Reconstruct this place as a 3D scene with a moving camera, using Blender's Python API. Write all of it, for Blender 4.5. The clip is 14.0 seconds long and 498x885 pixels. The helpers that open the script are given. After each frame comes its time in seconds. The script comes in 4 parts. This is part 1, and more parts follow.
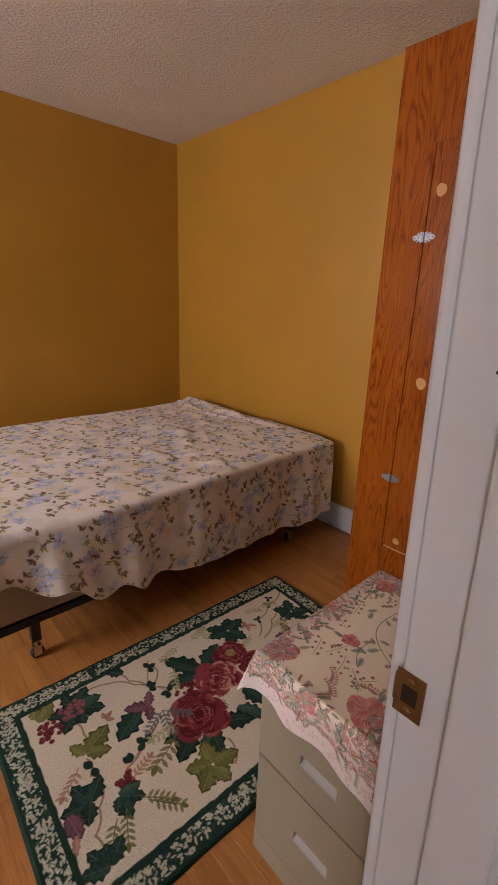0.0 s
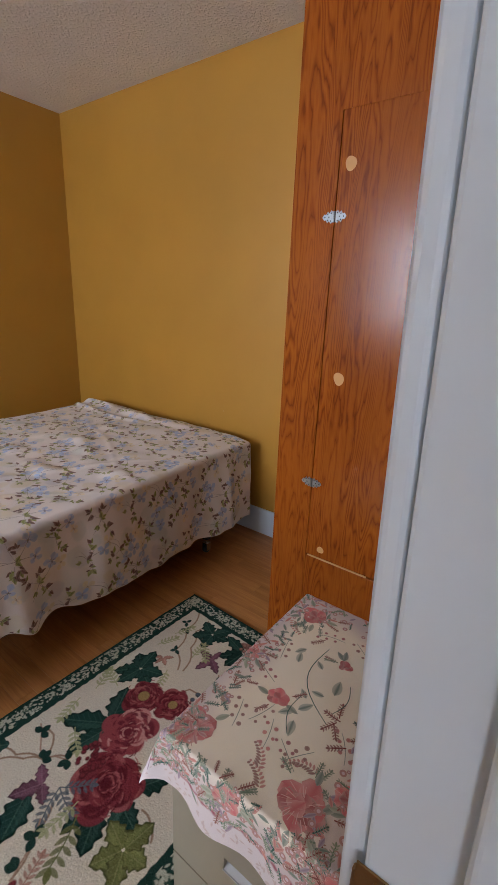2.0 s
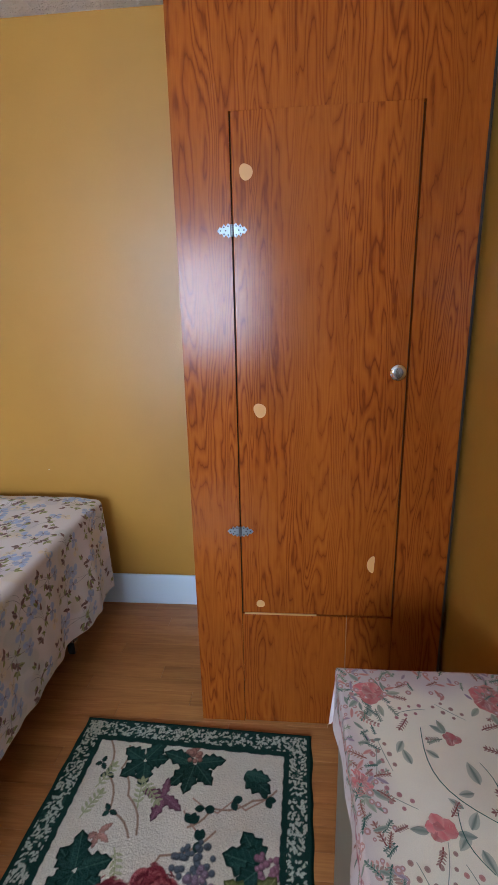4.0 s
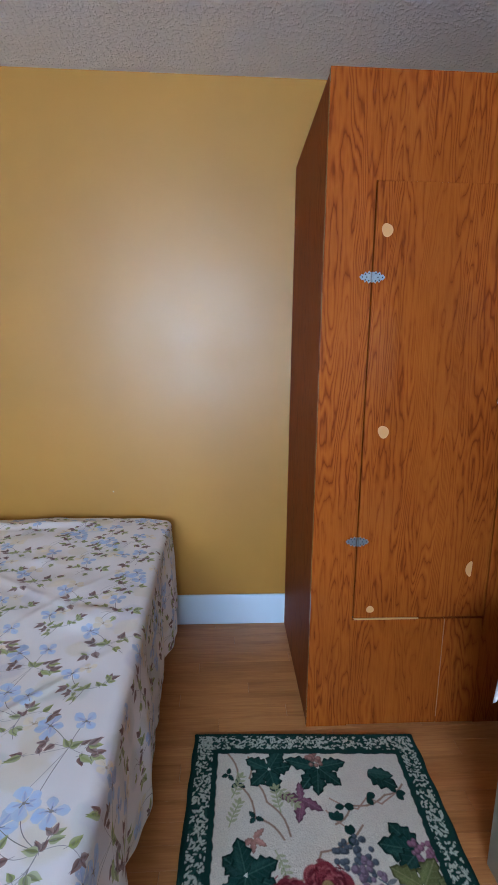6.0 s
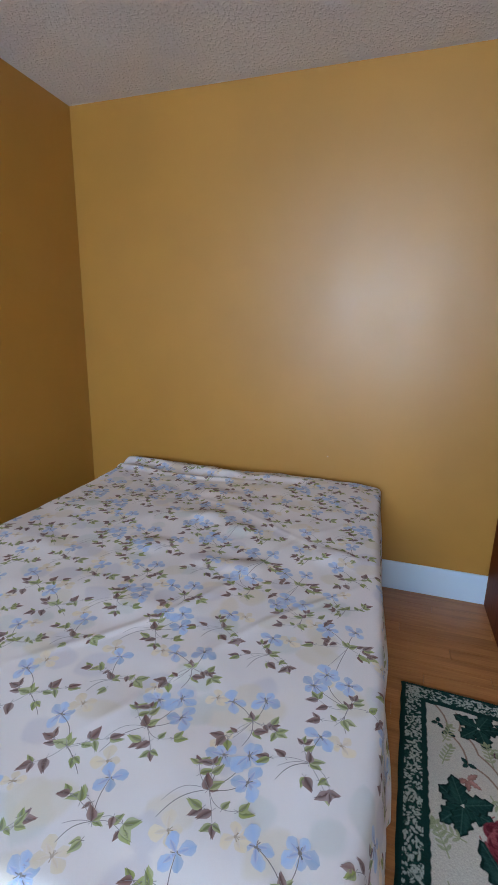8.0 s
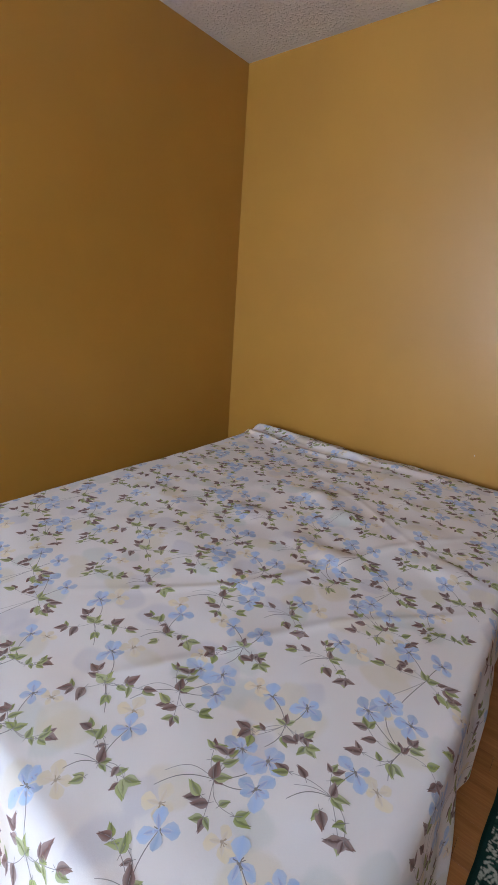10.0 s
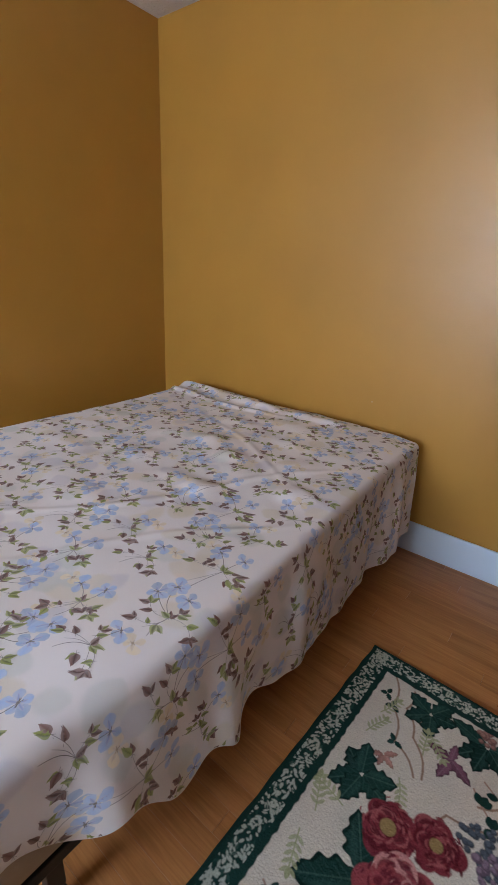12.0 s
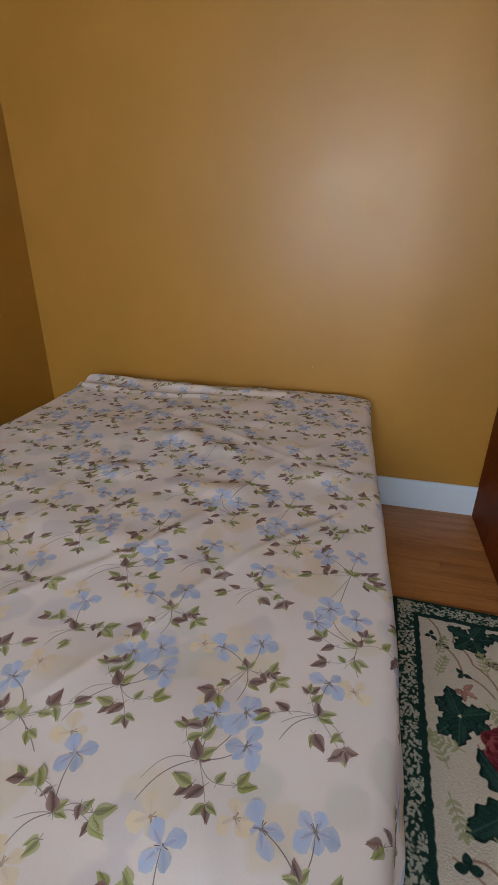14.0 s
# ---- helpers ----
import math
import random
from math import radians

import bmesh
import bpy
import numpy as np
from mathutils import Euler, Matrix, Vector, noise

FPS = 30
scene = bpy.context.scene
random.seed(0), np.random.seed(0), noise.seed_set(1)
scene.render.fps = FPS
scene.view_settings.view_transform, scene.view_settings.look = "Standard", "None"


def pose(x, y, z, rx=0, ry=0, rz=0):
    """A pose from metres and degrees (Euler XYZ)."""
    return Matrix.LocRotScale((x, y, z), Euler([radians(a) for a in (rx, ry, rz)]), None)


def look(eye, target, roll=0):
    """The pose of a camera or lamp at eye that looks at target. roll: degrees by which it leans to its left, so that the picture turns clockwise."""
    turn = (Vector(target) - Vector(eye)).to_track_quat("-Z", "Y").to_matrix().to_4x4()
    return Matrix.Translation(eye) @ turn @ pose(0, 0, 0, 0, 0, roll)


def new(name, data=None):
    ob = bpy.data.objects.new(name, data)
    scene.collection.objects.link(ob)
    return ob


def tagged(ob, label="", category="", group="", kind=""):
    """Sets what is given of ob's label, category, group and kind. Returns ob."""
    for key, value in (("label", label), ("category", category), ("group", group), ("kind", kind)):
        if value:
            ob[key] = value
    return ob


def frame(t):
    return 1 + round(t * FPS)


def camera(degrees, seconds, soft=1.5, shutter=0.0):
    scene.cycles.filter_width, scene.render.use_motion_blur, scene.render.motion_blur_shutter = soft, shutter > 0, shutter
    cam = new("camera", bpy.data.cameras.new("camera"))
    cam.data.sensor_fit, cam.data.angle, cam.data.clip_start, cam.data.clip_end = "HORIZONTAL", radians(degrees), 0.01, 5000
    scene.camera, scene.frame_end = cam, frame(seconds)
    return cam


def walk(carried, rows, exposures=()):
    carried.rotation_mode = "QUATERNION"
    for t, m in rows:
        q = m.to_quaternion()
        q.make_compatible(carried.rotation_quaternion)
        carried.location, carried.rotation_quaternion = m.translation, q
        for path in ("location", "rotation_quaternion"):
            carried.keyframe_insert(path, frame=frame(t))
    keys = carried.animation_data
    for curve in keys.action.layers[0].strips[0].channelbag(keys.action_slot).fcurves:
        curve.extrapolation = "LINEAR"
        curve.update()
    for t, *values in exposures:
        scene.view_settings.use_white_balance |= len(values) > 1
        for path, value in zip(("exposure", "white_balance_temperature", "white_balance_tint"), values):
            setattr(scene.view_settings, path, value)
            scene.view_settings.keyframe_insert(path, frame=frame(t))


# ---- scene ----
cam = camera(58.5, 14.0)
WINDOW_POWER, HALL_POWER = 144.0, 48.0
EXPOSURES = [(0.0, -0.74, 8700, 36), (0.7, -0.70, 7600, 27), (1.5, -0.58, 6700, 20), (2.7, -0.36, 7000, 21), (4.8, -0.12, 5250, 12), (6.5, -0.17, 5250, 12), (8.2, -0.42, 5600, 13), (10.3, -0.44, 6050, 17), (12.5, -0.40, 6100, 18), (13.0, -0.45, 6100, 17), (14.0, -0.80, 6900, 18)]
PATH = [
    (0, (0.097, 0.109, 1.391), (1.397, 1.51, 0.802), 2.1),
    (0.5, (0.091, 0.174, 1.386), (1.488, 1.478, 0.796), 1.7),
    (1, (0.118, 0.169, 1.381), (1.622, 1.348, 0.789), 2.0),
    (1.5, (0.157, 0.191, 1.368), (1.688, 1.333, 0.773), 2.6),
    (2, (0.286, 0.231, 1.368), (1.823, 1.362, 0.773), 2.3),
    (2.5, (0.361, 0.32, 1.353), (1.981, 1.323, 0.744), 1.7),
    (2.7, (0.375, 0.373, 1.349), (2.057, 1.276, 0.753), 1.0),
    (4.8, (0.278, 1.047, 1.38), (2.23, 0.946, 0.955), -0.0),
    (5, (0.24, 1.101, 1.379), (2.194, 0.982, 0.97), 0.6),
    (5.5, (0.208, 1.258, 1.361), (2.168, 1.13, 0.983), 1.0),
    (6, (0.198, 1.404, 1.366), (2.163, 1.306, 1.011), 0.6),
    (6.5, (0.122, 1.503, 1.379), (2.09, 1.443, 1.028), 0.7),
    (7, (0.036, 1.553, 1.388), (1.997, 1.656, 1.01), 0.9),
    (7.2, (0.021, 1.587, 1.39), (1.973, 1.764, 0.995), 1.1),
    (7.5, (0.002, 1.617, 1.385), (1.924, 1.966, 0.955), 1.3),
    (8, (-0.026, 1.67, 1.379), (1.825, 2.257, 0.9), 1.1),
    (10.3, (0.141, 1.528, 1.332), (1.593, 2.74, 0.682), 3.6),
    (10.5, (0.14, 1.483, 1.314), (1.579, 2.681, 0.612), 3.2),
    (11, (0.154, 1.308, 1.286), (1.655, 2.414, 0.562), 3.5),
    (11.5, (0.226, 1.187, 1.292), (1.741, 2.279, 0.576), 3.0),
    (12, (0.286, 1.125, 1.301), (1.763, 2.269, 0.587), 2.8),
    (12.5, (0.224, 1.202, 1.299), (1.697, 2.345, 0.574), 1.9),
    (13, (0.177, 1.341, 1.286), (1.719, 2.376, 0.543), 1.0),
    (13.5, (0.218, 1.575, 1.294), (1.895, 2.36, 0.537), -0.7),
    (14, (0.164, 1.745, 1.273), (1.94, 2.19, 0.467), 0.3),
]
walk(cam, [(t, look(eye, target, roll)) for t, eye, target, roll in PATH],
     exposures=EXPOSURES)

# ---- plan, in metres ----
XW, XE, YS, YN, ZC = -3.00, 2.362, 0.275, 3.508, 2.578
WALL = 0.12
DOOR_W, DOOR_E, DOOR_H = -0.28, 0.50, 2.04
WIN_Y0, WIN_Y1, WIN_Z0, WIN_Z1 = 1.22, 2.68, 1.10, 2.48
HALL_Y = -2.20
HWIN_Y0, HWIN_Y1, HWIN_Z0, HWIN_Z1 = -2.10, -1.30, 0.95, 2.10

# ---- light ----
world = bpy.data.worlds.new("world")
scene.world = world
world.use_nodes = True
wn = world.node_tree
sky = wn.nodes.new("ShaderNodeTexSky")
sky.sky_type = "NISHITA"
sky.sun_disc = False
sky.sun_elevation, sky.sun_rotation = radians(35), radians(80)
wn.links.new(sky.outputs["Color"], wn.nodes["Background"].inputs["Color"])
wn.nodes["Background"].inputs["Strength"].default_value = 0.08

lamp = bpy.data.lights.new("window_daylight", "AREA")
lamp.shape, lamp.size, lamp.size_y = "RECTANGLE", WIN_Y1 - WIN_Y0 - 0.14, WIN_Z1 - WIN_Z0 - 0.14
lamp.energy, lamp.color = WINDOW_POWER, (0.68, 0.85, 1.0)
daylight = new("window_daylight", lamp)
daylight.matrix_world = look((XW - 0.10, (WIN_Y0 + WIN_Y1) / 2, (WIN_Z0 + WIN_Z1) / 2), (XE, (WIN_Y0 + WIN_Y1) / 2, 1.75))

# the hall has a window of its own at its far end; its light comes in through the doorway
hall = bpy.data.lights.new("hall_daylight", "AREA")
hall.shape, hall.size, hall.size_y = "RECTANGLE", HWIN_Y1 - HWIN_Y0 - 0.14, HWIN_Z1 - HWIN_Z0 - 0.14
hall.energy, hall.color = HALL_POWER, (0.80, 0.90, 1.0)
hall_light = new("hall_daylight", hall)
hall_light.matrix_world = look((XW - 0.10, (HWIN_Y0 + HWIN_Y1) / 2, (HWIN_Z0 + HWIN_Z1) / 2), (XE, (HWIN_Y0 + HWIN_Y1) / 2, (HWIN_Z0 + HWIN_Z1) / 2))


# ---- materials ----
def material(name, base=(0.8, 0.8, 0.8), rough=0.5, metal=0.0, spec=0.5):
    m = bpy.data.materials.new(name)
    m.use_nodes = True
    b = m.node_tree.nodes["Principled BSDF"]
    b.inputs["Base Color"].default_value = (*base, 1)
    b.inputs["Roughness"].default_value = rough
    b.inputs["Metallic"].default_value = metal
    b.inputs["Specular IOR Level"].default_value = spec
    return m, m.node_tree.nodes, m.node_tree.links, b


def coords(n, l, scale=(1, 1, 1), kind="Object", shift=None):
    c = n.new("ShaderNodeTexCoord")
    mp = n.new("ShaderNodeMapping")
    mp.inputs["Scale"].default_value = scale
    l.new(c.outputs[kind], mp.inputs["Vector"])
    if shift is not None:
        l.new(shift, mp.inputs["Location"])
    return mp.outputs["Vector"]


def noise_of(n, l, vec, scale, detail=3.0, rough=0.5, distort=0.0):
    t = n.new("ShaderNodeTexNoise")
    t.inputs["Scale"].default_value, t.inputs["Detail"].default_value = scale, detail
    t.inputs["Roughness"].default_value, t.inputs["Distortion"].default_value = rough, distort
    l.new(vec, t.inputs["Vector"])
    return t.outputs["Fac"]


def ramp(n, l, fac, stops):
    r = n.new("ShaderNodeValToRGB")
    e = r.color_ramp.elements
    while len(e) < len(stops):
        e.new(0.5)
    for el, (p, c) in zip(e, stops):
        el.position, el.color = p, (*c, 1)
    l.new(fac, r.inputs["Fac"])
    return r.outputs["Color"]


def bump(n, l, b, height, strength, distance):
    k = n.new("ShaderNodeBump")
    k.inputs["Strength"].default_value, k.inputs["Distance"].default_value = strength, distance
    l.new(height, k.inputs["Height"])
    l.new(k.outputs["Normal"], b.inputs["Normal"])


def math_node(n, l, op, a, v=None, other=None):
    k = n.new("ShaderNodeMath")
    k.operation = op
    l.new(a, k.inputs[0])
    if v is not None:
        k.inputs[1].default_value = v
    if other is not None:
        l.new(other, k.inputs[1])
    return k.outputs[0]


def mix(n, l, fac, a, b, kind="MULTIPLY"):
    k = n.new("ShaderNodeMix")
    k.data_type, k.blend_type = "RGBA", kind
    if isinstance(fac, (int, float)):
        k.inputs[0].default_value = fac
    else:
        l.new(fac, k.inputs[0])
    l.new(a, k.inputs[6])
    l.new(b, k.inputs[7])
    return k.outputs[2]


def paint_material(name, base, rough, vary=0.05, relief=0.25, grain=260):
    m, n, l, b = material(name, base, rough)
    v = coords(n, l)
    big = noise_of(n, l, v, 1.7, 4)
    lo, hi = [c * (1 - vary) for c in base], [min(1, c * (1 + vary)) for c in base]
    l.new(ramp(n, l, big, [(0.3, lo), (0.7, hi)]), b.inputs["Base Color"])
    fine = noise_of(n, l, v, grain, 2)
    wide = noise_of(n, l, v, 22, 3)
    total = math_node(n, l, "ADD", fine, other=math_node(n, l, "MULTIPLY", wide, 1.6))
    bump(n, l, b, total, relief, 0.001)
    r = n.new("ShaderNodeMapRange")
    r.inputs["To Min"].default_value, r.inputs["To Max"].default_value = rough - 0.07, rough + 0.08
    l.new(noise_of(n, l, v, 6, 3), r.inputs["Value"])
    l.new(r.outputs[0], b.inputs["Roughness"])
    return m


OCHRE = paint_material("ochre_paint", (0.400, 0.194, 0.027), 0.40, 0.06, 0.35)
WHITE = paint_material("white_gloss_paint", (0.62, 0.72, 0.80), 0.34, 0.03, 0.30, 90)
HALLWHITE = paint_material("hall_paint", (0.62, 0.58, 0.50), 0.6)


def stipple_material():
    m, n, l, b = material("stippled_ceiling", (0.82, 0.82, 0.83), 0.6)
    v = coords(n, l)
    a = noise_of(n, l, v, 62, 4, 0.6, 0.2)
    c = ramp(n, l, a, [(0.47, (0, 0, 0)), (0.74, (1, 1, 1))])
    bump(n, l, b, c, 0.9, 0.0065)
    l.new(ramp(n, l, noise_of(n, l, v, 2.2, 3), [(0.3, (0.79, 0.79, 0.80)), (0.7, (0.86, 0.86, 0.86))]), b.inputs["Base Color"])
    return m


STIPPLE = stipple_material()


def n_map(n, l, v, a, b, c, d):
    k = n.new("ShaderNodeMapRange")
    for key, val in (("From Min", a), ("From Max", b), ("To Min", c), ("To Max", d)):
        k.inputs[key].default_value = val
    l.new(v, k.inputs["Value"])
    return k.outputs[0]


def plywood_material(name, dark, mid, light, rough):
    """Rotary-cut fir: contour bands of a noise field stretched along the height, thin dark late wood."""
    m, n, l, b = material(name, mid, rough)
    info = n.new("ShaderNodeObjectInfo")
    off = n.new("ShaderNodeCombineXYZ")
    l.new(math_node(n, l, "MULTIPLY", info.outputs["Random"], 7.0), off.inputs["Y"])
    field = noise_of(n, l, coords(n, l, (3.4, 6.0, 0.46), shift=off.outputs[0]), 1.5, 2.4, 0.5, 0.3)
    ripple = noise_of(n, l, coords(n, l, (26, 40, 9), shift=off.outputs[0]), 1.0, 2)
    field = math_node(n, l, "ADD", field, other=math_node(n, l, "MULTIPLY", ripple, 0.06))
    bands = math_node(n, l, "SINE", math_node(n, l, "MULTIPLY", field, 185.0))
    bands = math_node(n, l, "MULTIPLY_ADD", bands, 0.5)
    bands.node.inputs[2].default_value = 0.5
    calm = noise_of(n, l, coords(n, l, (2.2, 3.4, 1.1), shift=off.outputs[0]), 2.6, 3)
    calm = n_map(n, l, calm, 0.36, 0.64, 0.06, 0.75)
    bands = math_node(n, l, "POWER", bands, other=calm)
    fibre = noise_of(n, l, coords(n, l, (90, 110, 3.0), shift=off.outputs[0]), 3.0, 3, 0.6)
    col = ramp(n, l, bands, [(0.0, dark), (0.30, mid), (1.0, light)])
    col = mix(n, l, 0.40, col, ramp(n, l, fibre, [(0.3, (0.62, 0.52, 0.46)), (0.7, (1, 1, 1))]))
    stain = noise_of(n, l, coords(n, l, (1, 1.6, 0.5)), 2.4, 3)
    col = mix(n, l, 0.55, col, ramp(n, l, stain, [(0.3, (0.66, 0.56, 0.50)), (0.65, (1, 1, 1))]))
    l.new(col, b.inputs["Base Color"])
    l.new(n_map(n, l, fibre, 0.3, 0.7, rough - 0.05, rough + 0.07), b.inputs["Roughness"])
    relief = math_node(n, l, "ADD", fibre, other=math_node(n, l, "MULTIPLY", bands, 0.6))
    bump(n, l, b, relief, 0.09, 0.001)
    b.inputs["Specular IOR Level"].default_value = 0.17
    return m


PLY = plywood_material("varnished_fir_plywood", (0.180, 0.036, 0.005), (0.258, 0.058, 0.007), (0.320, 0.084, 0.010), 0.185)
# deeper, rougher copy of the front's plywood for the side panels
PLY_SIDE = plywood_material("plywood_side_dark_dull", (0.165, 0.033, 0.005), (0.225, 0.050, 0.007), (0.255, 0.062, 0.009), 0.55)
PLY_SIDE.node_tree.nodes["Principled BSDF"].inputs["Specular IOR Level"].default_value = 0.10
RAW = paint_material("raw_wood_filler", (0.56, 0.28, 0.095), 0.7, 0.12)
DULL = paint_material("worn_plywood_edge", (0.30, 0.11, 0.030), 0.7, 0.25)
# near-black for joints and holes, and for shade painted into the wardrobe's gaps
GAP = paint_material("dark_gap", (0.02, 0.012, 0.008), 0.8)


def plank_material():
    m, n, l, b = material("laminate_oak", (0.4, 0.2, 0.08), 0.34)
    info = n.new("ShaderNodeObjectInfo")
    off = n.new("ShaderNodeCombineXYZ")
    for k, f in (("X", 13.0), ("Y", 31.0)):
        l.new(math_node(n, l, "MULTIPLY", info.outputs["Random"], f), off.inputs[k])
    v = coords(n, l, (16, 1.3, 1), shift=off.outputs[0])
    a = noise_of(n, l, v, 1.6, 5, 0.6, 0.8)
    v2 = coords(n, l, (140, 5, 1), shift=off.outputs[0])
    f = noise_of(n, l, v2, 1.5, 3, 0.6)
    col = ramp(n, l, a, [(0.25, (0.33, 0.125, 0.034)), (0.5, (0.47, 0.198, 0.058)), (0.75, (0.56, 0.258, 0.082))])
    col = mix(n, l, 0.5, col, ramp(n, l, f, [(0.32, (0.64, 0.55, 0.47)), (0.6, (1, 1, 1))]))
    col = mix(n, l, 0.8, col, ramp(n, l, info.outputs["Random"], [(0.0, (0.80, 0.76, 0.72)), (1.0, (1, 1, 1))]))
    l.new(col, b.inputs["Base Color"])
    bump(n, l, b, f, 0.08, 0.0008)
    return m


PLANK = plank_material()


def print_material(name, rough, weave, weave_strength, distance=0.0006, sheen=0.05, spec=0.2):
    """Cloth or pile coloured by the printed pattern held on its mesh."""
    m, n, l, b = material(name, (0.8, 0.8, 0.8), rough, spec=0.25)
    a = n.new("ShaderNodeAttribute")
    a.attribute_name = "print"
    v = coords(n, l)
    tone = ramp(n, l, noise_of(n, l, v, weave, 2), [(0.3, (0.86, 0.86, 0.86)), (0.7, (1, 1, 1))])
    l.new(mix(n, l, 0.6, a.outputs["Color"], tone), b.inputs["Base Color"])
    b.inputs["Specular IOR Level"].default_value = spec
    bump(n, l, b, noise_of(n, l, v, weave, 2), weave_strength, distance)
    b.inputs["Sheen Weight"].default_value = sheen
    return m


SHEET = print_material("printed_cotton", 0.75, 900, 0.25)
CLOTH = print_material("printed_tablecloth", 0.7, 700, 0.3)
PILE = print_material("tufted_pile", 0.95, 520, 0.35, 0.0014, 0.0, 0.06)
BEIGE_STEEL = paint_material("beige_enamel", (0.25, 0.222, 0.163), 0.42, 0.04, 0.15, 500)
SLOT = paint_material("slot_liner", (0.36, 0.36, 0.35), 0.4)
CHROME = material("chrome", (0.70, 0.70, 0.72), 0.09, 1.0)[0]
GALV = paint_material("bright_hinge_steel", (0.26, 0.28, 0.29), 0.42, 0.3, 0.9, 160)
GALV.node_tree.nodes["Principled BSDF"].inputs["Metallic"].default_value = 0.9
BRASS = paint_material("aged_brass", (0.36, 0.22, 0.10), 0.36, 0.2)
BRASS.node_tree.nodes["Principled BSDF"].inputs["Metallic"].default_value = 0.9
BLACK = paint_material("black_metal", (0.010, 0.010, 0.011), 0.55)
RUBBER = paint_material("black_rubber", (0.02, 0.02, 0.02), 0.7)
TICKING = paint_material("beige_ticking", (0.42, 0.32, 0.22), 0.85, 0.12, 0.6, 300)
MATTRESS = paint_material("mattress_cloth", (0.7, 0.66, 0.6), 0.85)
COPPER = material("copper_band", (0.75, 0.42, 0.22), 0.25, 1.0)[0]


def gilt_material():
    m, n, l, b = material("dark_gilt_moulding", (0.1, 0.06, 0.03), 0.36)
    v = coords(n, l)
    a = noise_of(n, l, v, 90, 3)
    l.new(ramp(n, l, a, [(0.35, (0.035, 0.018, 0.010)), (0.6, (0.12, 0.065, 0.028)), (0.8, (0.40, 0.26, 0.12))]), b.inputs["Base Color"])
    b.inputs["Metallic"].default_value = 0.35
    bump(n, l, b, a, 0.6, 0.002)
    return m


GILT = gilt_material()
GLASS, _n, _l, _b = material("window_glass", (1, 1, 1), 0.02)
_b.inputs["Transmission Weight"].default_value = 1.0


# ---- mesh helpers ----
def mesh_object(name, bm, mats, smooth=False, parent=None):
    me = bpy.data.meshes.new(name)
    bm.to_mesh(me)
    bm.free()
    for m in mats if isinstance(mats, (list, tuple)) else [mats]:
        me.materials.append(m)
    if smooth:
        me.polygons.foreach_set("use_smooth", [True] * len(me.polygons))
    ob = new(name, me)
    ob.parent = parent
    return ob


def add_box(bm, lo, hi, bevel=0.0, segs=2, mat=0):
    size = [b - a for a, b in zip(lo, hi)]
    mid = [(a + b) / 2 for a, b in zip(lo, hi)]
    made = bmesh.ops.create_cube(bm, size=1.0, matrix=Matrix.Translation(mid) @ Matrix.Diagonal((*size, 1)))
    faces = {f for v in made["verts"] for f in v.link_faces}
    for f in faces:
        f.material_index = mat
    if bevel:
        edges = list({e for v in made["verts"] for e in v.link_edges})
        out = bmesh.ops.bevel(bm, geom=edges, offset=bevel, segments=segs, profile=0.5, affect="EDGES")
        for f in out["faces"]:
            f.material_index = mat


def box(name, lo, hi, mat, bevel=0.0, parent=None, segs=2):
    bm = bmesh.new()
    add_box(bm, lo, hi, bevel, segs)
    return mesh_object(name, bm, mat, parent=parent)


def lathe(bm, profile, m=Matrix(), sides=24):
    """A turned body: (radius, height) pairs round the z axis, closed at both ends."""
    rings = [[bm.verts.new(m @ Vector((r * math.cos(2 * math.pi * k / sides), r * math.sin(2 * math.pi * k / sides), z))) for k in range(sides)] for r, z in profile]
    for a, b in zip(rings, rings[1:]):
        for k in range(sides):
            bm.faces.new((a[k], a[(k + 1) % sides], b[(k + 1) % sides], b[k]))
    bm.faces.new(rings[0][::-1])
    bm.faces.new(rings[-1])


def empty(name, x, y, z):
    ob = new(name)
    ob.location = (x, y, z)
    ob.empty_display_size = 0.05
    bpy.context.view_layer.update()
    return ob


def under(parent, *obs):
    """Parts are modelled in world place; hang them under their thing."""
    for o in obs:
        o.parent = parent
        o.matrix_parent_inverse = Matrix.Translation(parent.location).inverted()
    return obs[0]


def grid_mesh(name, P, col, mat):
    n, m, _ = P.shape
    idx = np.arange(n * m).reshape(n, m)
    q = np.stack([idx[:-1, :-1], idx[1:, :-1], idx[1:, 1:], idx[:-1, 1:]], -1).reshape(-1, 4)
    me = bpy.data.meshes.new(name)
    me.vertices.add(n * m)
    me.vertices.foreach_set("co", P.reshape(-1).astype(np.float32))
    me.loops.add(q.size)
    me.loops.foreach_set("vertex_index", q.reshape(-1).astype(np.int32))
    me.polygons.add(len(q))
    me.polygons.foreach_set("loop_start", (np.arange(len(q)) * 4).astype(np.int32))
    me.update(calc_edges=True)
    me.polygons.foreach_set("use_smooth", np.ones(len(q), dtype=bool))
    at = me.color_attributes.new("print", "FLOAT_COLOR", "POINT")
    at.data.foreach_set("color", np.concatenate([col, np.ones((n, m, 1))], -1).reshape(-1).astype(np.float32))
    me.materials.append(mat)
    me.validate()
    return new(name, me)


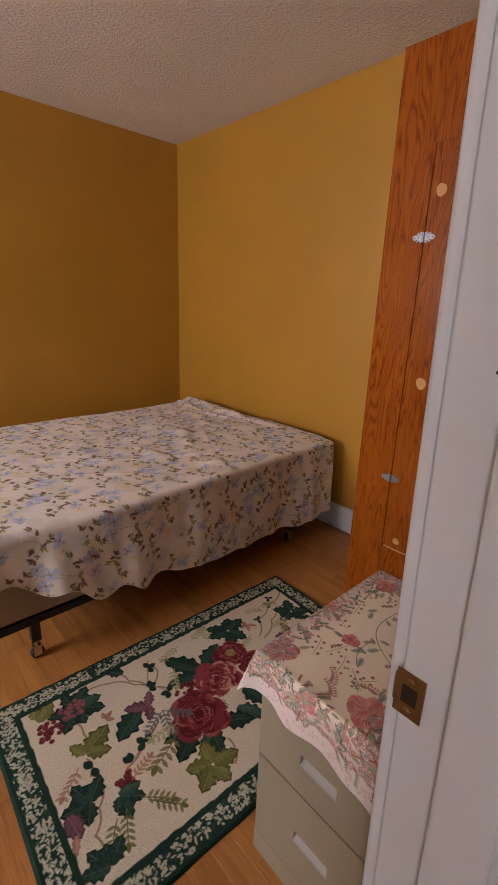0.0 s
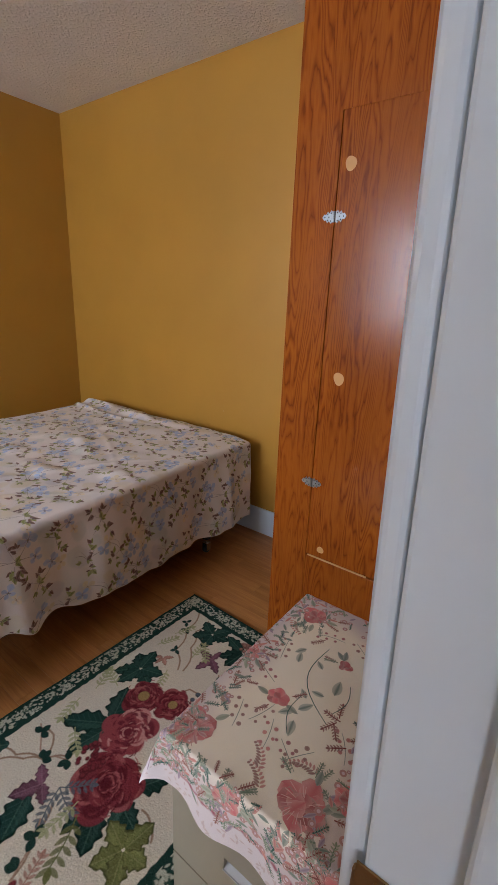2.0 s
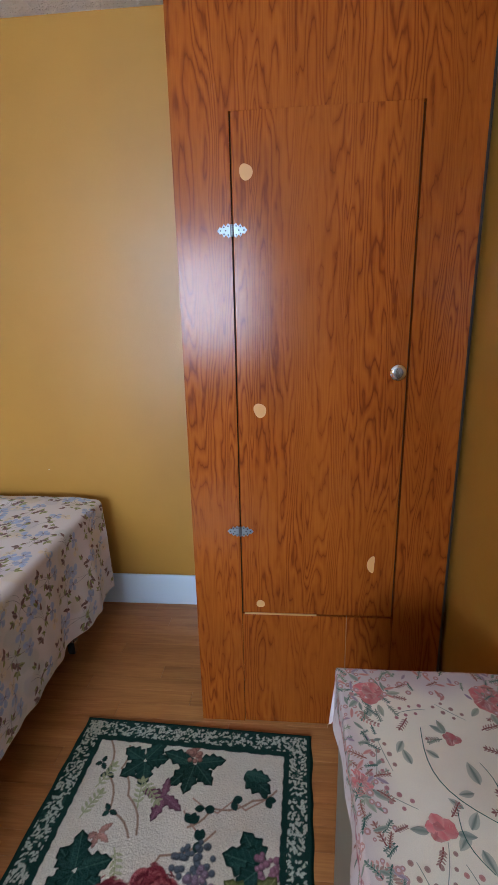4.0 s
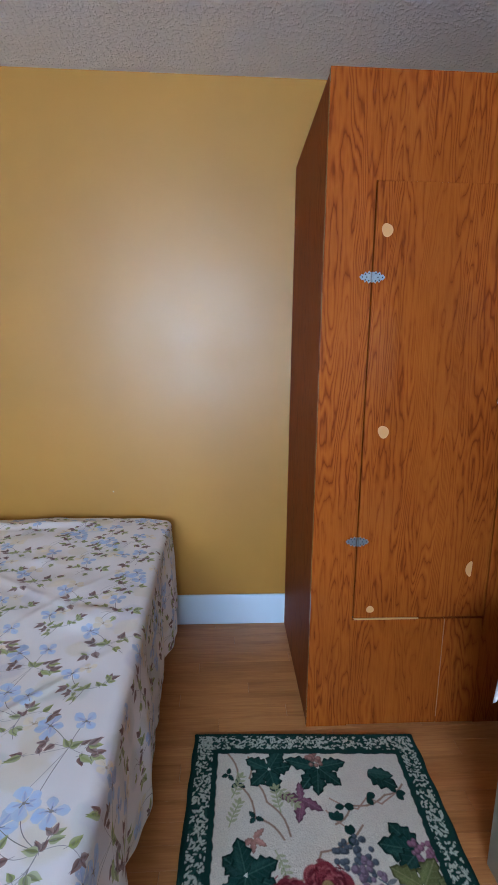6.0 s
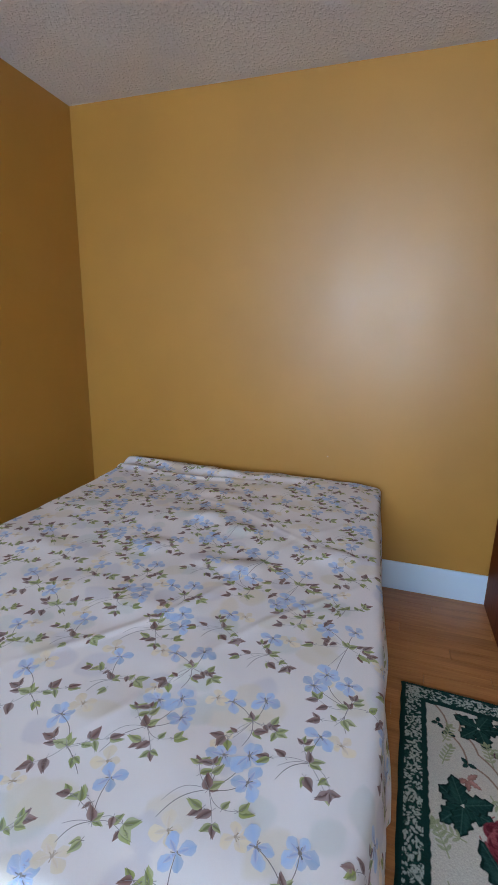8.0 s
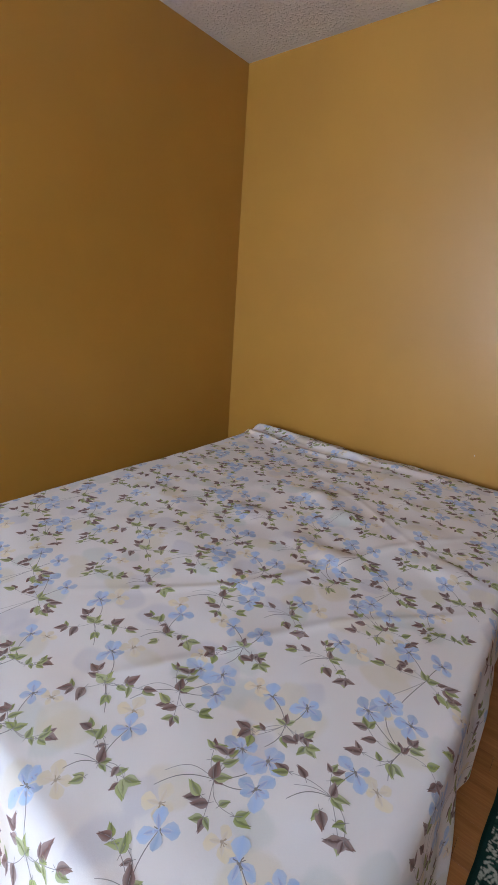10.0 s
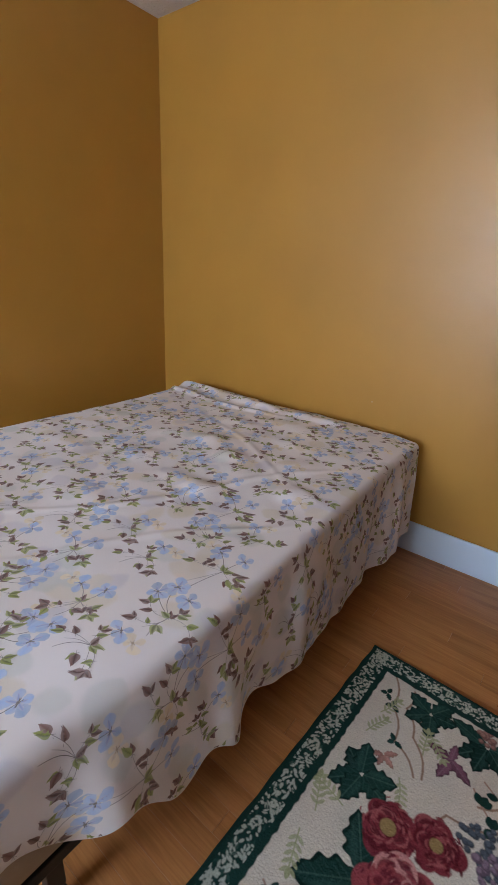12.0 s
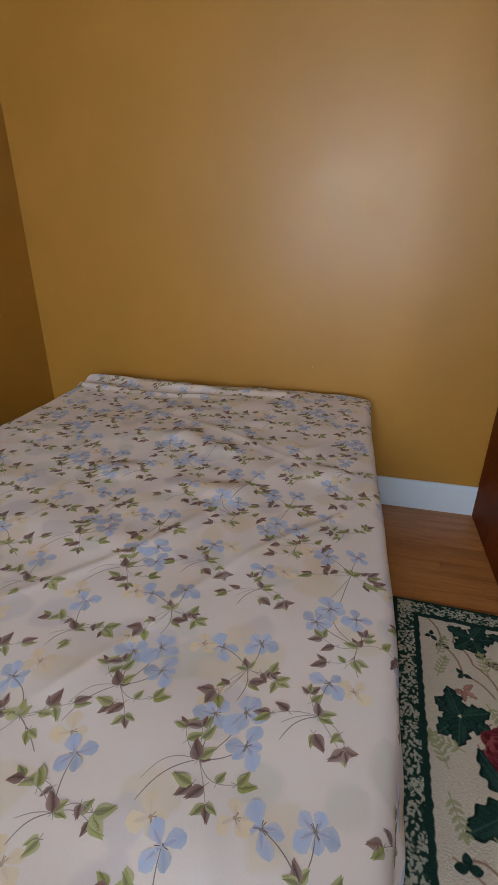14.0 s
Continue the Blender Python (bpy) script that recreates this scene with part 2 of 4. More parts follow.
# ---- printed patterns ----
class Print:
    """A cloth's colours on a grid of flat cloth coordinates u, v in metres."""

    def __init__(self, U, V, base, fine=0.0012):
        self.fine = fine
        self.U, self.V = U, V
        self.u = U[:, 0]
        self.col = np.ones((*U.shape, 3)) * np.array(base)

    def rows(self, x, r):
        return slice(np.searchsorted(self.u, x - r), np.searchsorted(self.u, x + r))

    def lay(self, s, cover, color):
        self.col[s] += cover[..., None] * (np.array(color) - self.col[s])

    def leaf(self, x, y, a, L, W, color, alpha=1.0, soft=0.003, shape=1.0, vein=None, teeth=0.0, tip=0.75):
        s = self.rows(x, L * 1.15)
        if s.start >= s.stop:
            return
        p = (self.U[s] - x) * math.cos(a) + (self.V[s] - y) * math.sin(a)
        q = -(self.U[s] - x) * math.sin(a) + (self.V[s] - y) * math.cos(a)
        t = np.clip(p / L, 0, 1)
        w = W * np.maximum(np.sin(np.pi * t ** shape), 0) ** tip
        if teeth:
            w = w * (1 + teeth * np.sin(t * 24 + 0.6))
        inside = (p > 0) & (p < L)
        c = np.clip((w - np.abs(q)) / soft + 0.5, 0, 1) * inside
        self.lay(s, c * alpha, color)
        if vein is not None:
            rib = np.clip(1 - np.abs(q) / 0.003, 0, 1) + 0.6 * np.clip(np.sin((p - np.abs(q) * 0.8) * 330) - 0.5, 0, 1)
            self.lay(s, np.clip(rib, 0, 1) * c * 0.6, vein)

    def disc(self, x, y, r, color, alpha=1.0, soft=0.004):
        s = self.rows(x, r + soft)
        d = np.hypot(self.U[s] - x, self.V[s] - y)
        self.lay(s, np.clip((r - d) / soft + 0.5, 0, 1) * alpha, color)

    def stem(self, pts, w, color, alpha=1.0):
        alpha, w = alpha * min(1, w / self.fine) ** 0.6, max(w, self.fine)
        for (x0, y0), (x1, y1) in zip(pts, pts[1:]):
            s = self.rows((x0 + x1) / 2, abs(x1 - x0) / 2 + 3 * w)
            dx, dy = x1 - x0, y1 - y0
            k = np.clip(((self.U[s] - x0) * dx + (self.V[s] - y0) * dy) / (dx * dx + dy * dy + 1e-9), 0, 1)
            d = np.hypot(self.U[s] - x0 - k * dx, self.V[s] - y0 - k * dy)
            self.lay(s, np.clip(1.5 - d / w, 0, 1) * alpha, color)


class Motifs:
    """Printed shapes as thin patches that follow the cloth: same strokes as Print, with crisp outlines."""

    def __init__(self, u, V, P, base):
        self.u, self.V, self.P, self.base = u, V, P, np.array(base)
        self.pts, self.cols, self.lift, self.faces, self.layer = [], [], [], [], 0

    def patch(self, pts, cols, faces):
        o = len(self.pts)
        self.pts += pts
        self.cols += [tuple(c) for c in cols]
        self.lift += [0.0003 + 0.000005 * (self.layer % 80)] * len(pts)
        self.faces += [tuple(o + k for k in f) for f in faces]
        self.layer += 1

    def tone(self, color, alpha):
        return self.base + alpha * (np.array(color) - self.base)

    def leaf(self, x, y, a, L, W, color, alpha=1.0, soft=0.0, shape=1.0, vein=None, teeth=0.0, n=7, edge=0.72, curl=0.0, tip=0.75):
        mid, rim = self.tone(color, alpha), self.tone(color, alpha * edge)
        ca, sa = math.cos(a), math.sin(a)
        pts, cols, faces = [], [], []
        for k in range(n):
            t = k / (n - 1)
            w = W * max(0.02, math.sin(math.pi * t ** shape)) ** tip * (1 + teeth * (k % 2))
            p, bend = L * t, curl * L * t * t
            for q, c in ((-w, rim), (-0.08 * w, mid), (w, self.tone(color, alpha * (edge * 0.9)))):
                pts.append((x + p * ca - (q + bend) * sa, y + p * sa + (q + bend) * ca))
                cols.append(c)
            if k:
                o = 3 * k
                faces += [(o - 3, o, o + 1, o - 2), (o - 2, o + 1, o + 2, o - 1)]
        self.patch(pts, cols, faces)

    def disc(self, x, y, rad, color, alpha=1.0, soft=0.0):
        n = 10
        pts = [(x, y)] + [(x + rad * math.cos(6.2832 * k / n), y + rad * math.sin(6.2832 * k / n)) for k in range(n)]
        self.patch(pts, [self.tone(color, alpha)] + [self.tone(color, alpha * 0.8)] * n, [(0, 1 + k, 1 + (k + 1) % n) for k in range(n)])

    def stem(self, pts, w, color, alpha=1.0):
        c = self.tone(color, alpha)
        out, faces = [], []
        for k, (px, py) in enumerate(pts):
            (ax, ay), (bx, by) = pts[max(0, k - 1)], pts[min(len(pts) - 1, k + 1)]
            d = math.hypot(bx - ax, by - ay) + 1e-9
            h = w * (0.55 + 0.25 * math.sin(3.1 * k / max(1, len(pts) - 1)))
            out += [(px - (by - ay) / d * h, py + (bx - ax) / d * h), (px + (by - ay) / d * h, py - (bx - ax) / d * h)]
            if k:
                o = 2 * k
                faces.append((o - 2, o, o + 1, o - 1))
        self.patch(out, [c] * len(out), faces)

    def build(self, name, mat):
        q, lift, cols = np.array(self.pts), np.array(self.lift), np.array(self.cols)
        n, m, _ = self.P.shape
        gu, gv = np.gradient(self.P, axis=0), np.gradient(self.P, axis=1)
        N = np.cross(gu, gv)
        N /= np.linalg.norm(N, axis=-1, keepdims=True) + 1e-12
        if N[n // 2, m // 2, 2] < 0:
            N = -N
        fi = np.interp(q[:, 0], self.u, np.arange(n))
        i = np.clip(fi.astype(int), 0, n - 2)
        di = (fi - i)[:, None]
        v0 = self.V[i, 0] * (1 - di[:, 0]) + self.V[i + 1, 0] * di[:, 0]
        v1 = self.V[i, -1] * (1 - di[:, 0]) + self.V[i + 1, -1] * di[:, 0]
        fj = (q[:, 1] - v0) / (v1 - v0) * (m - 1)
        ok = (q[:, 0] > self.u[0]) & (q[:, 0] < self.u[-1]) & (fj > 0.2) & (fj < m - 1.2)
        j = np.clip(fj.astype(int), 0, m - 2)
        dj = np.clip(fj - j, 0, 1)[:, None]

        def pick(A):
            return (A[i, j] * (1 - di) + A[i + 1, j] * di) * (1 - dj) + (A[i, j + 1] * (1 - di) + A[i + 1, j + 1] * di) * dj

        co = pick(self.P) + pick(N) * lift[:, None]
        faces = [f for f in self.faces if all(ok[list(f)])]
        me = bpy.data.meshes.new(name)
        me.from_pydata(co.tolist(), [], faces)
        me.validate()
        at = me.color_attributes.new("print", "FLOAT_COLOR", "POINT")
        at.data.foreach_set("color", np.concatenate([cols, np.ones((len(cols), 1))], -1).reshape(-1).astype(np.float32))
        me.polygons.foreach_set("use_smooth", np.ones(len(me.polygons), dtype=bool))
        me.materials.append(mat)
        return new(name, me)


def arc(x, y, a, L, bend, n=6):
    pts = [(x, y)]
    for k in range(n):
        a += bend / n
        x, y = x + L / n * math.cos(a), y + L / n * math.sin(a)
        pts.append((x, y))
    return pts, a


def flower(P, x, y, r, color, rnd, petals=5, alpha=0.9, turn=None, deep=None, width=0.42):
    a0 = rnd.uniform(0, 6.28) if turn is None else turn
    for k in range(petals):
        a = a0 + 2 * math.pi * k / petals + rnd.uniform(-0.15, 0.15)
        f = rnd.uniform(0.86, 1.12)
        P.leaf(x, y, a, r * rnd.uniform(0.85, 1.1), r * width, [min(1, c * f) for c in color], alpha, 0.004, 1.7)
        if deep is not None:
            P.leaf(x, y, a, r * 0.6, r * width * 0.35, deep, 0.5, 0.006, 1.2)


def bloom(P, x, y, rad, color, deep, rnd, petals, alpha, dark):
    """An open flower of unequal wavy petals with fine streaks and dark stamens."""
    a0, gap = rnd.uniform(0, 6.28), rnd.uniform(0.9, 1.0)
    squash = rnd.uniform(0.75, 1.0)
    for k in range(petals):
        a = a0 + 6.28 * gap * k / petals + rnd.uniform(-0.2, 0.2)
        L = rad * rnd.uniform(0.75, 1.15) * (squash if k % 2 else 1.0)
        f = rnd.uniform(0.85, 1.15)
        P.leaf(x, y, a, L, L * rnd.uniform(0.30, 0.42), [min(1, c * f) for c in color], alpha * rnd.uniform(0.8, 1.0), shape=1.6, teeth=0.10, n=9, edge=0.72, curl=rnd.uniform(-0.25, 0.25))
        P.leaf(x, y, a + rnd.uniform(-0.15, 0.15), L * 0.70, L * 0.13, deep, alpha * 0.85, shape=0.9, n=5, edge=0.5)
    for _ in range(5):
        b = rnd.uniform(0, 6.28)
        P.stem([(x, y), (x + rad * 0.27 * math.cos(b), y + rad * 0.27 * math.sin(b))], 0.0011, dark, 0.8)
    P.disc(x, y, rad * 0.10, dark, 0.8)


def two_tone(P, x, y, a, L, color, dark, rnd):
    """A pointed leaf, one half deeper, with a thin rib."""
    W, cu = L * rnd.uniform(0.25, 0.34), rnd.uniform(-0.35, 0.35)
    P.leaf(x, y, a, L, W, color, rnd.uniform(0.8, 1.0), shape=0.62, n=8, edge=0.80, curl=cu, teeth=0.05, tip=1.15)
    P.leaf(x, y, a, L * 0.95, W * 0.45, [c * 0.55 for c in color], 0.95, shape=0.65, n=6, edge=0.9, curl=cu + rnd.choice((-0.12, 0.12)), tip=1.1)
    P.stem([(x - 0.3 * L * math.cos(a), y - 0.3 * L * math.sin(a)), (x + 0.5 * L * math.cos(a), y + 0.5 * L * math.sin(a))], 0.0007, dark, 0.7)


def bend(p0, p1, sag, n=8):
    """A bowed line between two places on the cloth."""
    dx, dy = p1[0] - p0[0], p1[1] - p0[1]
    return [(p0[0] + dx * k / n - dy * sag * math.sin(math.pi * k / n), p0[1] + dy * k / n + dx * sag * math.sin(math.pi * k / n)) for k in range(n + 1)]


def sprig(P, x, y, a, s, rnd):
    """One printed spray: blue flowers on dark stems that meet at a root, a pale yellow one, green and brown leaves."""
    blue, pale = (0.36, 0.52, 0.77), (0.82, 0.68, 0.36)
    brown, green, dark = (0.185, 0.070, 0.048), (0.29, 0.345, 0.055), (0.06, 0.045, 0.048)
    fresh = (0.36, 0.41, 0.10)
    ca, sa = math.cos(a), math.sin(a)

    def at(p, q):
        return x + s * (p * ca - q * sa), y + s * (p * sa + q * ca)

    def leaves(spot, count, turn, pool):
        for k in range(count):
            b = turn + (k - (count - 1) / 2) * rnd.uniform(0.8, 1.2)
            two_tone(P, *spot, b, s * rnd.uniform(0.016, 0.030), rnd.choice(pool), dark, rnd)

    root = (-0.085 + rnd.uniform(-0.02, 0.02), rnd.uniform(-0.035, 0.035))
    knot = (-0.015 + rnd.uniform(-0.010, 0.010), rnd.uniform(-0.012, 0.012))
    heads = [(0.045, 0.032), (0.036, -0.034), (0.068, -0.004)][: rnd.choice((1, 1, 2, 2, 3))]
    heads = [(p + rnd.uniform(-0.012, 0.012), q + rnd.uniform(-0.010, 0.010)) for p, q in heads]
    if rnd.random() < 0.75:
        bloom(P, *at(heads[0][0] + 0.015, heads[0][1] + rnd.choice((-0.036, 0.030))), 0.028 * s, pale, (0.68, 0.52, 0.24), rnd, 4, 0.6, (0.35, 0.25, 0.12))
    P.stem(bend(at(*root), at(*knot), rnd.uniform(-0.15, 0.15)), 0.0009, dark, 0.75)
    P.stem(bend(at(root[0] + 0.02, root[1] + 0.016), at(*knot), rnd.uniform(-0.2, 0.2)), 0.0007, dark, 0.6)
    for h in heads:
        P.stem(bend(at(*knot), at(*h), rnd.uniform(-0.18, 0.18)), 0.0009, dark, 0.75)
    # short leafy shoots round the joint
    for side in (-1, 1, -1, 1):
        tip = (knot[0] + rnd.uniform(-0.045, 0.035), side * rnd.uniform(0.028, 0.066))
        line = bend(at(*knot), at(*tip), rnd.uniform(-0.25, 0.25))
        P.stem(line, 0.0007, dark, 0.6)
        way = math.atan2(line[-1][1] - line[-2][1], line[-1][0] - line[-2][0])
        pool = (brown, brown, brown, green) if rnd.random() < 0.5 else (green, fresh, brown)
        leaves(line[-1], rnd.choice((2, 3, 3)), way, pool)
        leaves(line[5], 1, way + rnd.choice((-1.1, 1.1)), (brown, green))
    leaves(at(*knot), 3, a + rnd.uniform(-0.5, 0.5), (green, fresh, brown))
    leaves(at(knot[0] - 0.025, knot[1] + rnd.uniform(-0.02, 0.02)), 2, a + math.pi + rnd.uniform(-0.9, 0.9), (green, brown, fresh))
    for p, q in heads:
        bloom(P, *at(p, q), s * rnd.uniform(0.028, 0.036), blue, (0.22, 0.34, 0.66), rnd, rnd.choice((4, 5, 5)), 0.9, dark)


def waves(U, V, seed, count, lo, hi):
    r = random.Random(seed)
    out = np.zeros_like(U)
    for _ in range(count):
        k, a, p = r.uniform(lo, hi), r.uniform(0, 6.28), r.uniform(0, 6.28)
        out += np.sin(k * (U * math.cos(a) + V * math.sin(a)) + p)
    return out / math.sqrt(count)


def smooth(e0, e1, x):
    t = np.clip((x - e0) / (e1 - e0), 0, 1)
    return t * t * (3 - 2 * t)


# ---- the room ----
floor = box("floor", (XW - WALL, HALL_Y - WALL, -0.10), (XE + WALL, YN + WALL, -0.010), GAP)
tagged(floor, "laminate floor of narrow honey-brown oak strips", "floor", kind="structure")
ceiling = box("ceiling", (XW - WALL, HALL_Y - WALL, ZC), (XE + WALL, YN + WALL, ZC + 0.08), STIPPLE)
tagged(ceiling, "white ceiling with coarse stippled plaster", "ceiling", kind="structure")
wall_east = box("wall_east", (XE, YS - WALL, -0.01), (XE + WALL, YN, ZC), OCHRE)
wall_north = box("wall_north", (XW - WALL, YN, -0.01), (XE + WALL, YN + WALL, ZC), OCHRE)
bm = bmesh.new()
add_box(bm, (DOOR_E + 0.02, YS - WALL, -0.01), (XE, YS, ZC))
add_box(bm, (XW, YS - WALL, -0.01), (DOOR_W - 0.02, YS, ZC))
add_box(bm, (DOOR_W - 0.02, YS - WALL, DOOR_H + 0.02), (DOOR_E + 0.02, YS, ZC))
wall_south = mesh_object("wall_south", bm, OCHRE)
bm = bmesh.new()
add_box(bm, (XW - WALL, HWIN_Y1, -0.01), (XW, WIN_Y0, ZC))
add_box(bm, (XW - WALL, HALL_Y, -0.01), (XW, HWIN_Y0, ZC))
add_box(bm, (XW - WALL, HWIN_Y0, -0.01), (XW, HWIN_Y1, HWIN_Z0))
add_box(bm, (XW - WALL, HWIN_Y0, HWIN_Z1), (XW, HWIN_Y1, ZC))
add_box(bm, (XW - WALL, WIN_Y1, -0.01), (XW, YN, ZC))
add_box(bm, (XW - WALL, WIN_Y0, -0.01), (XW, WIN_Y1, WIN_Z0))
add_box(bm, (XW - WALL, WIN_Y0, WIN_Z1), (XW, WIN_Y1, ZC))
wall_west = mesh_object("wall_west", bm, OCHRE)
for w in (wall_east, wall_north, wall_south, wall_west):
    tagged(w, "plain wall in satin mustard ochre paint", "wall", kind="structure")
hall_south = box("wall_hall_south", (XW - WALL, HALL_Y - WALL, -0.01), (XE + WALL, HALL_Y, ZC), HALLWHITE)
hall_east = box("wall_hall_east", (XE, HALL_Y, -0.01), (XE + WALL, YS - WALL, ZC), HALLWHITE)
for w in (hall_south, hall_east):
    tagged(w, "plain pale hall wall behind the doorway", "wall", kind="structure")


def baseboard(lo, hi):
    ob = box("baseboard", lo, hi, WHITE, 0.004)
    return tagged(ob, "tall flat white painted baseboard along the wall", "baseboard", kind="structure")


BB = 0.166
baseboard((XE - 0.014, 0.30, 0), (XE - 0.001, YN - 0.015, BB))
baseboard((XW + 0.001, YN - 0.014, 0), (XE - 0.001, YN - 0.001, BB))
baseboard((0.60, YS + 0.001, 0), (1.64, YS + 0.013, BB))
baseboard((XW + 0.001, YS + 0.015, 0), (XW + 0.014, YN - 0.015, BB))

# doorway lining
door_1 = empty("door_1", DOOR_E, YS, 0)
tagged(door_1, "white painted door lining with rounded stops, doorway open", "door frame", kind="structure")


def plumb(ob, side):
    """The latch side stands a little out of plumb."""
    if side > 0:
        lean = Matrix.Identity(4)
        lean[1][2], lean[1][3] = 0.022, -0.022
        ob.data.transform(lean)
    return ob


for name, side, x in (("jamb", 1, DOOR_E), ("jamb", -1, DOOR_W)):
    bm = bmesh.new()
    xs = sorted((x, x + side * 0.02))
    add_box(bm, (xs[0], YS - WALL - 0.004, 0), (xs[1], YS + 0.004, DOOR_H), 0.003, 2)
    under(door_1, plumb(mesh_object("jamb", bm, WHITE), side))
    bm = bmesh.new()
    xs = sorted((x - side * 0.013, x - side * 0.0005))
    add_box(bm, (xs[0], YS - WALL + 0.004, 0), (xs[1], YS - 0.052, DOOR_H - 0.014), 0.005, 3)
    under(door_1, plumb(mesh_object("stop", bm, WHITE), side))
    for y0, y1 in ((YS + 0.0045, YS + 0.023), (YS - WALL - 0.023, YS - WALL - 0.0045)):
        bm = bmesh.new()
        xs = sorted((x + side * 0.006, x + side * 0.075))
        add_box(bm, (xs[0], y0, 0), (xs[1], y1, DOOR_H + 0.07), 0.006, 3)
        under(door_1, plumb(mesh_object("casing", bm, WHITE), side))
under(door_1, box("head", (DOOR_W, YS - WALL - 0.004, DOOR_H), (DOOR_E, YS + 0.004, DOOR_H + 0.02), WHITE, 0.003))
for y0, y1 in ((YS + 0.0045, YS + 0.023), (YS - WALL - 0.023, YS - WALL - 0.0045)):
    under(door_1, box("casing", (DOOR_W - 0.006, y0, DOOR_H + 0.006), (DOOR_E + 0.006, y1, DOOR_H + 0.07), WHITE, 0.005))

# the door's leaf, swung open into the room; unseen, angled to shade the latch jamb
hung = [box("leaf", (0.002, -0.034, 0.008), (0.762, 0.0, DOOR_H - 0.004), WHITE, 0.002)]
for a in (0.11, 0.42):
    for z0, z1 in ((0.22, 0.92), (1.06, 1.88)):
        hung.append(box("panel", (a, -0.040, z0), (a + 0.25, -0.0345, z1), WHITE, 0.004))
for o in hung:
    o.data.transform(pose(DOOR_W - 0.004, YS + 0.028, 0, 0, 0, 119))
    under(door_1, o)

# strike plate let into the lining
SZ, SY = 0.985, YS - 0.008
bm = bmesh.new()
for lo, hi in (((0, -0.0165, -0.029), (0.002, -0.009, 0.029)), ((0, 0.009, -0.029), (0.002, 0.0165, 0.029)),
               ((0, -0.009, 0.012), (0.002, 0.009, 0.029)), ((0, -0.009, -0.029), (0.002, 0.009, -0.012))):
    add_box(bm, [DOOR_E - 0.002 + lo[0], SY + lo[1], SZ + lo[2]], [DOOR_E - 0.0005 + hi[0] * 0, SY + hi[1], SZ + hi[2]])
add_box(bm, (DOOR_E - 0.002, SY + 0.0165, SZ - 0.016), (DOOR_E + 0.003, SY + 0.019, SZ + 0.020), 0.001)
strike = under(door_1, mesh_object("strike_plate", bm, BRASS))
tagged(strike, "aged brass strike plate with latch hole")
under(door_1, box("latch_hole", (DOOR_E - 0.0012, SY - 0.0095, SZ - 0.0125), (DOOR_E - 0.0004, SY + 0.0095, SZ + 0.0125), GAP))
for dz in (-0.020, 0.020):
    bm = bmesh.new()
    lathe(bm, [(0.0042, 0), (0.0042, 0.0006), (0.003, 0.0016), (0.0005, 0.0018)], pose(DOOR_E - 0.002, SY, SZ + dz, 0, -90, 0), 14)
    under(door_1, mesh_object("screw", bm, BRASS, True))
bm = bmesh.new()
lathe(bm, [(0.0019, 0), (0.0019, 0.0006)], pose(DOOR_E - 0.0003, YS - 0.033, 1.345, 0, -90, 0), 12)
under(door_1, mesh_object("nail_hole", bm, GAP))

# windows behind the camera: the room's own and the one at the hall's end
def window(name, label, y0, y1, z0, z1):
    ob = empty(name, XW, (y0 + y1) / 2, z0)
    tagged(ob, label, "window", kind="structure")
    bm = bmesh.new()
    for lo, hi in (((y0, z0), (y0 + 0.06, z1)), ((y1 - 0.06, z0), (y1, z1)),
                   ((y0 + 0.06, z0), (y1 - 0.06, z0 + 0.06)), ((y0 + 0.06, z1 - 0.06), (y1 - 0.06, z1))):
        add_box(bm, (XW - 0.08, lo[0], lo[1]), (XW - 0.03, hi[0], hi[1]), 0.003)
    under(ob, mesh_object("frame", bm, WHITE))
    pane = under(ob, box("pane", (XW - 0.058, y0 + 0.06, z0 + 0.06), (XW - 0.054, y1 - 0.06, z1 - 0.06), GLASS))
    pane.visible_shadow = False
    under(ob, box("sill", (XW - 0.03, y0 + 0.001, z0), (XW + 0.03, y1 - 0.001, z0 + 0.02), WHITE, 0.004))


window("window_1", "white painted window in the wall opposite the bed head", WIN_Y0, WIN_Y1, WIN_Z0, WIN_Z1)
window("window_2", "white painted window at the end of the hall", HWIN_Y0, HWIN_Y1, HWIN_Z0, HWIN_Z1)

# ---- wardrobe ----
FX, WY0, WY1, WH = 1.660, 0.300, 1.100, 2.222
D0, D1, DZ0, DZ1 = 0.458, 0.944, 0.452, 1.918
wardrobe = empty("wardrobe", FX + 0.33, (WY0 + WY1) / 2, 0)
tagged(wardrobe, "tall varnished orange-brown fir plywood wardrobe with one closed door", "wardrobe")


def panel(name, lo, hi, mat=PLY, bevel=0.002):
    return under(wardrobe, box(name, lo, hi, mat, bevel))


panel("side_panel", (FX + 0.0185, WY1 - 0.018, 0.002), (XE - 0.016, WY1, WH - 0.002), PLY_SIDE)
panel("side_panel", (FX + 0.0185, WY0, 0.002), (XE - 0.016, WY0 + 0.018, WH - 0.002), PLY_SIDE)
panel("top_panel", (FX + 0.0185, WY0 + 0.0185, WH - 0.020), (XE - 0.016, WY1 - 0.0185, WH - 0.002))
panel("bottom_panel", (FX + 0.0185, WY0 + 0.0185, 0.05), (XE - 0.016, WY1 - 0.0185, 0.068))
panel("back_panel", (XE - 0.0155, WY0 + 0.002, BB + 0.004), (XE - 0.004, WY1 - 0.002, WH - 0.003))

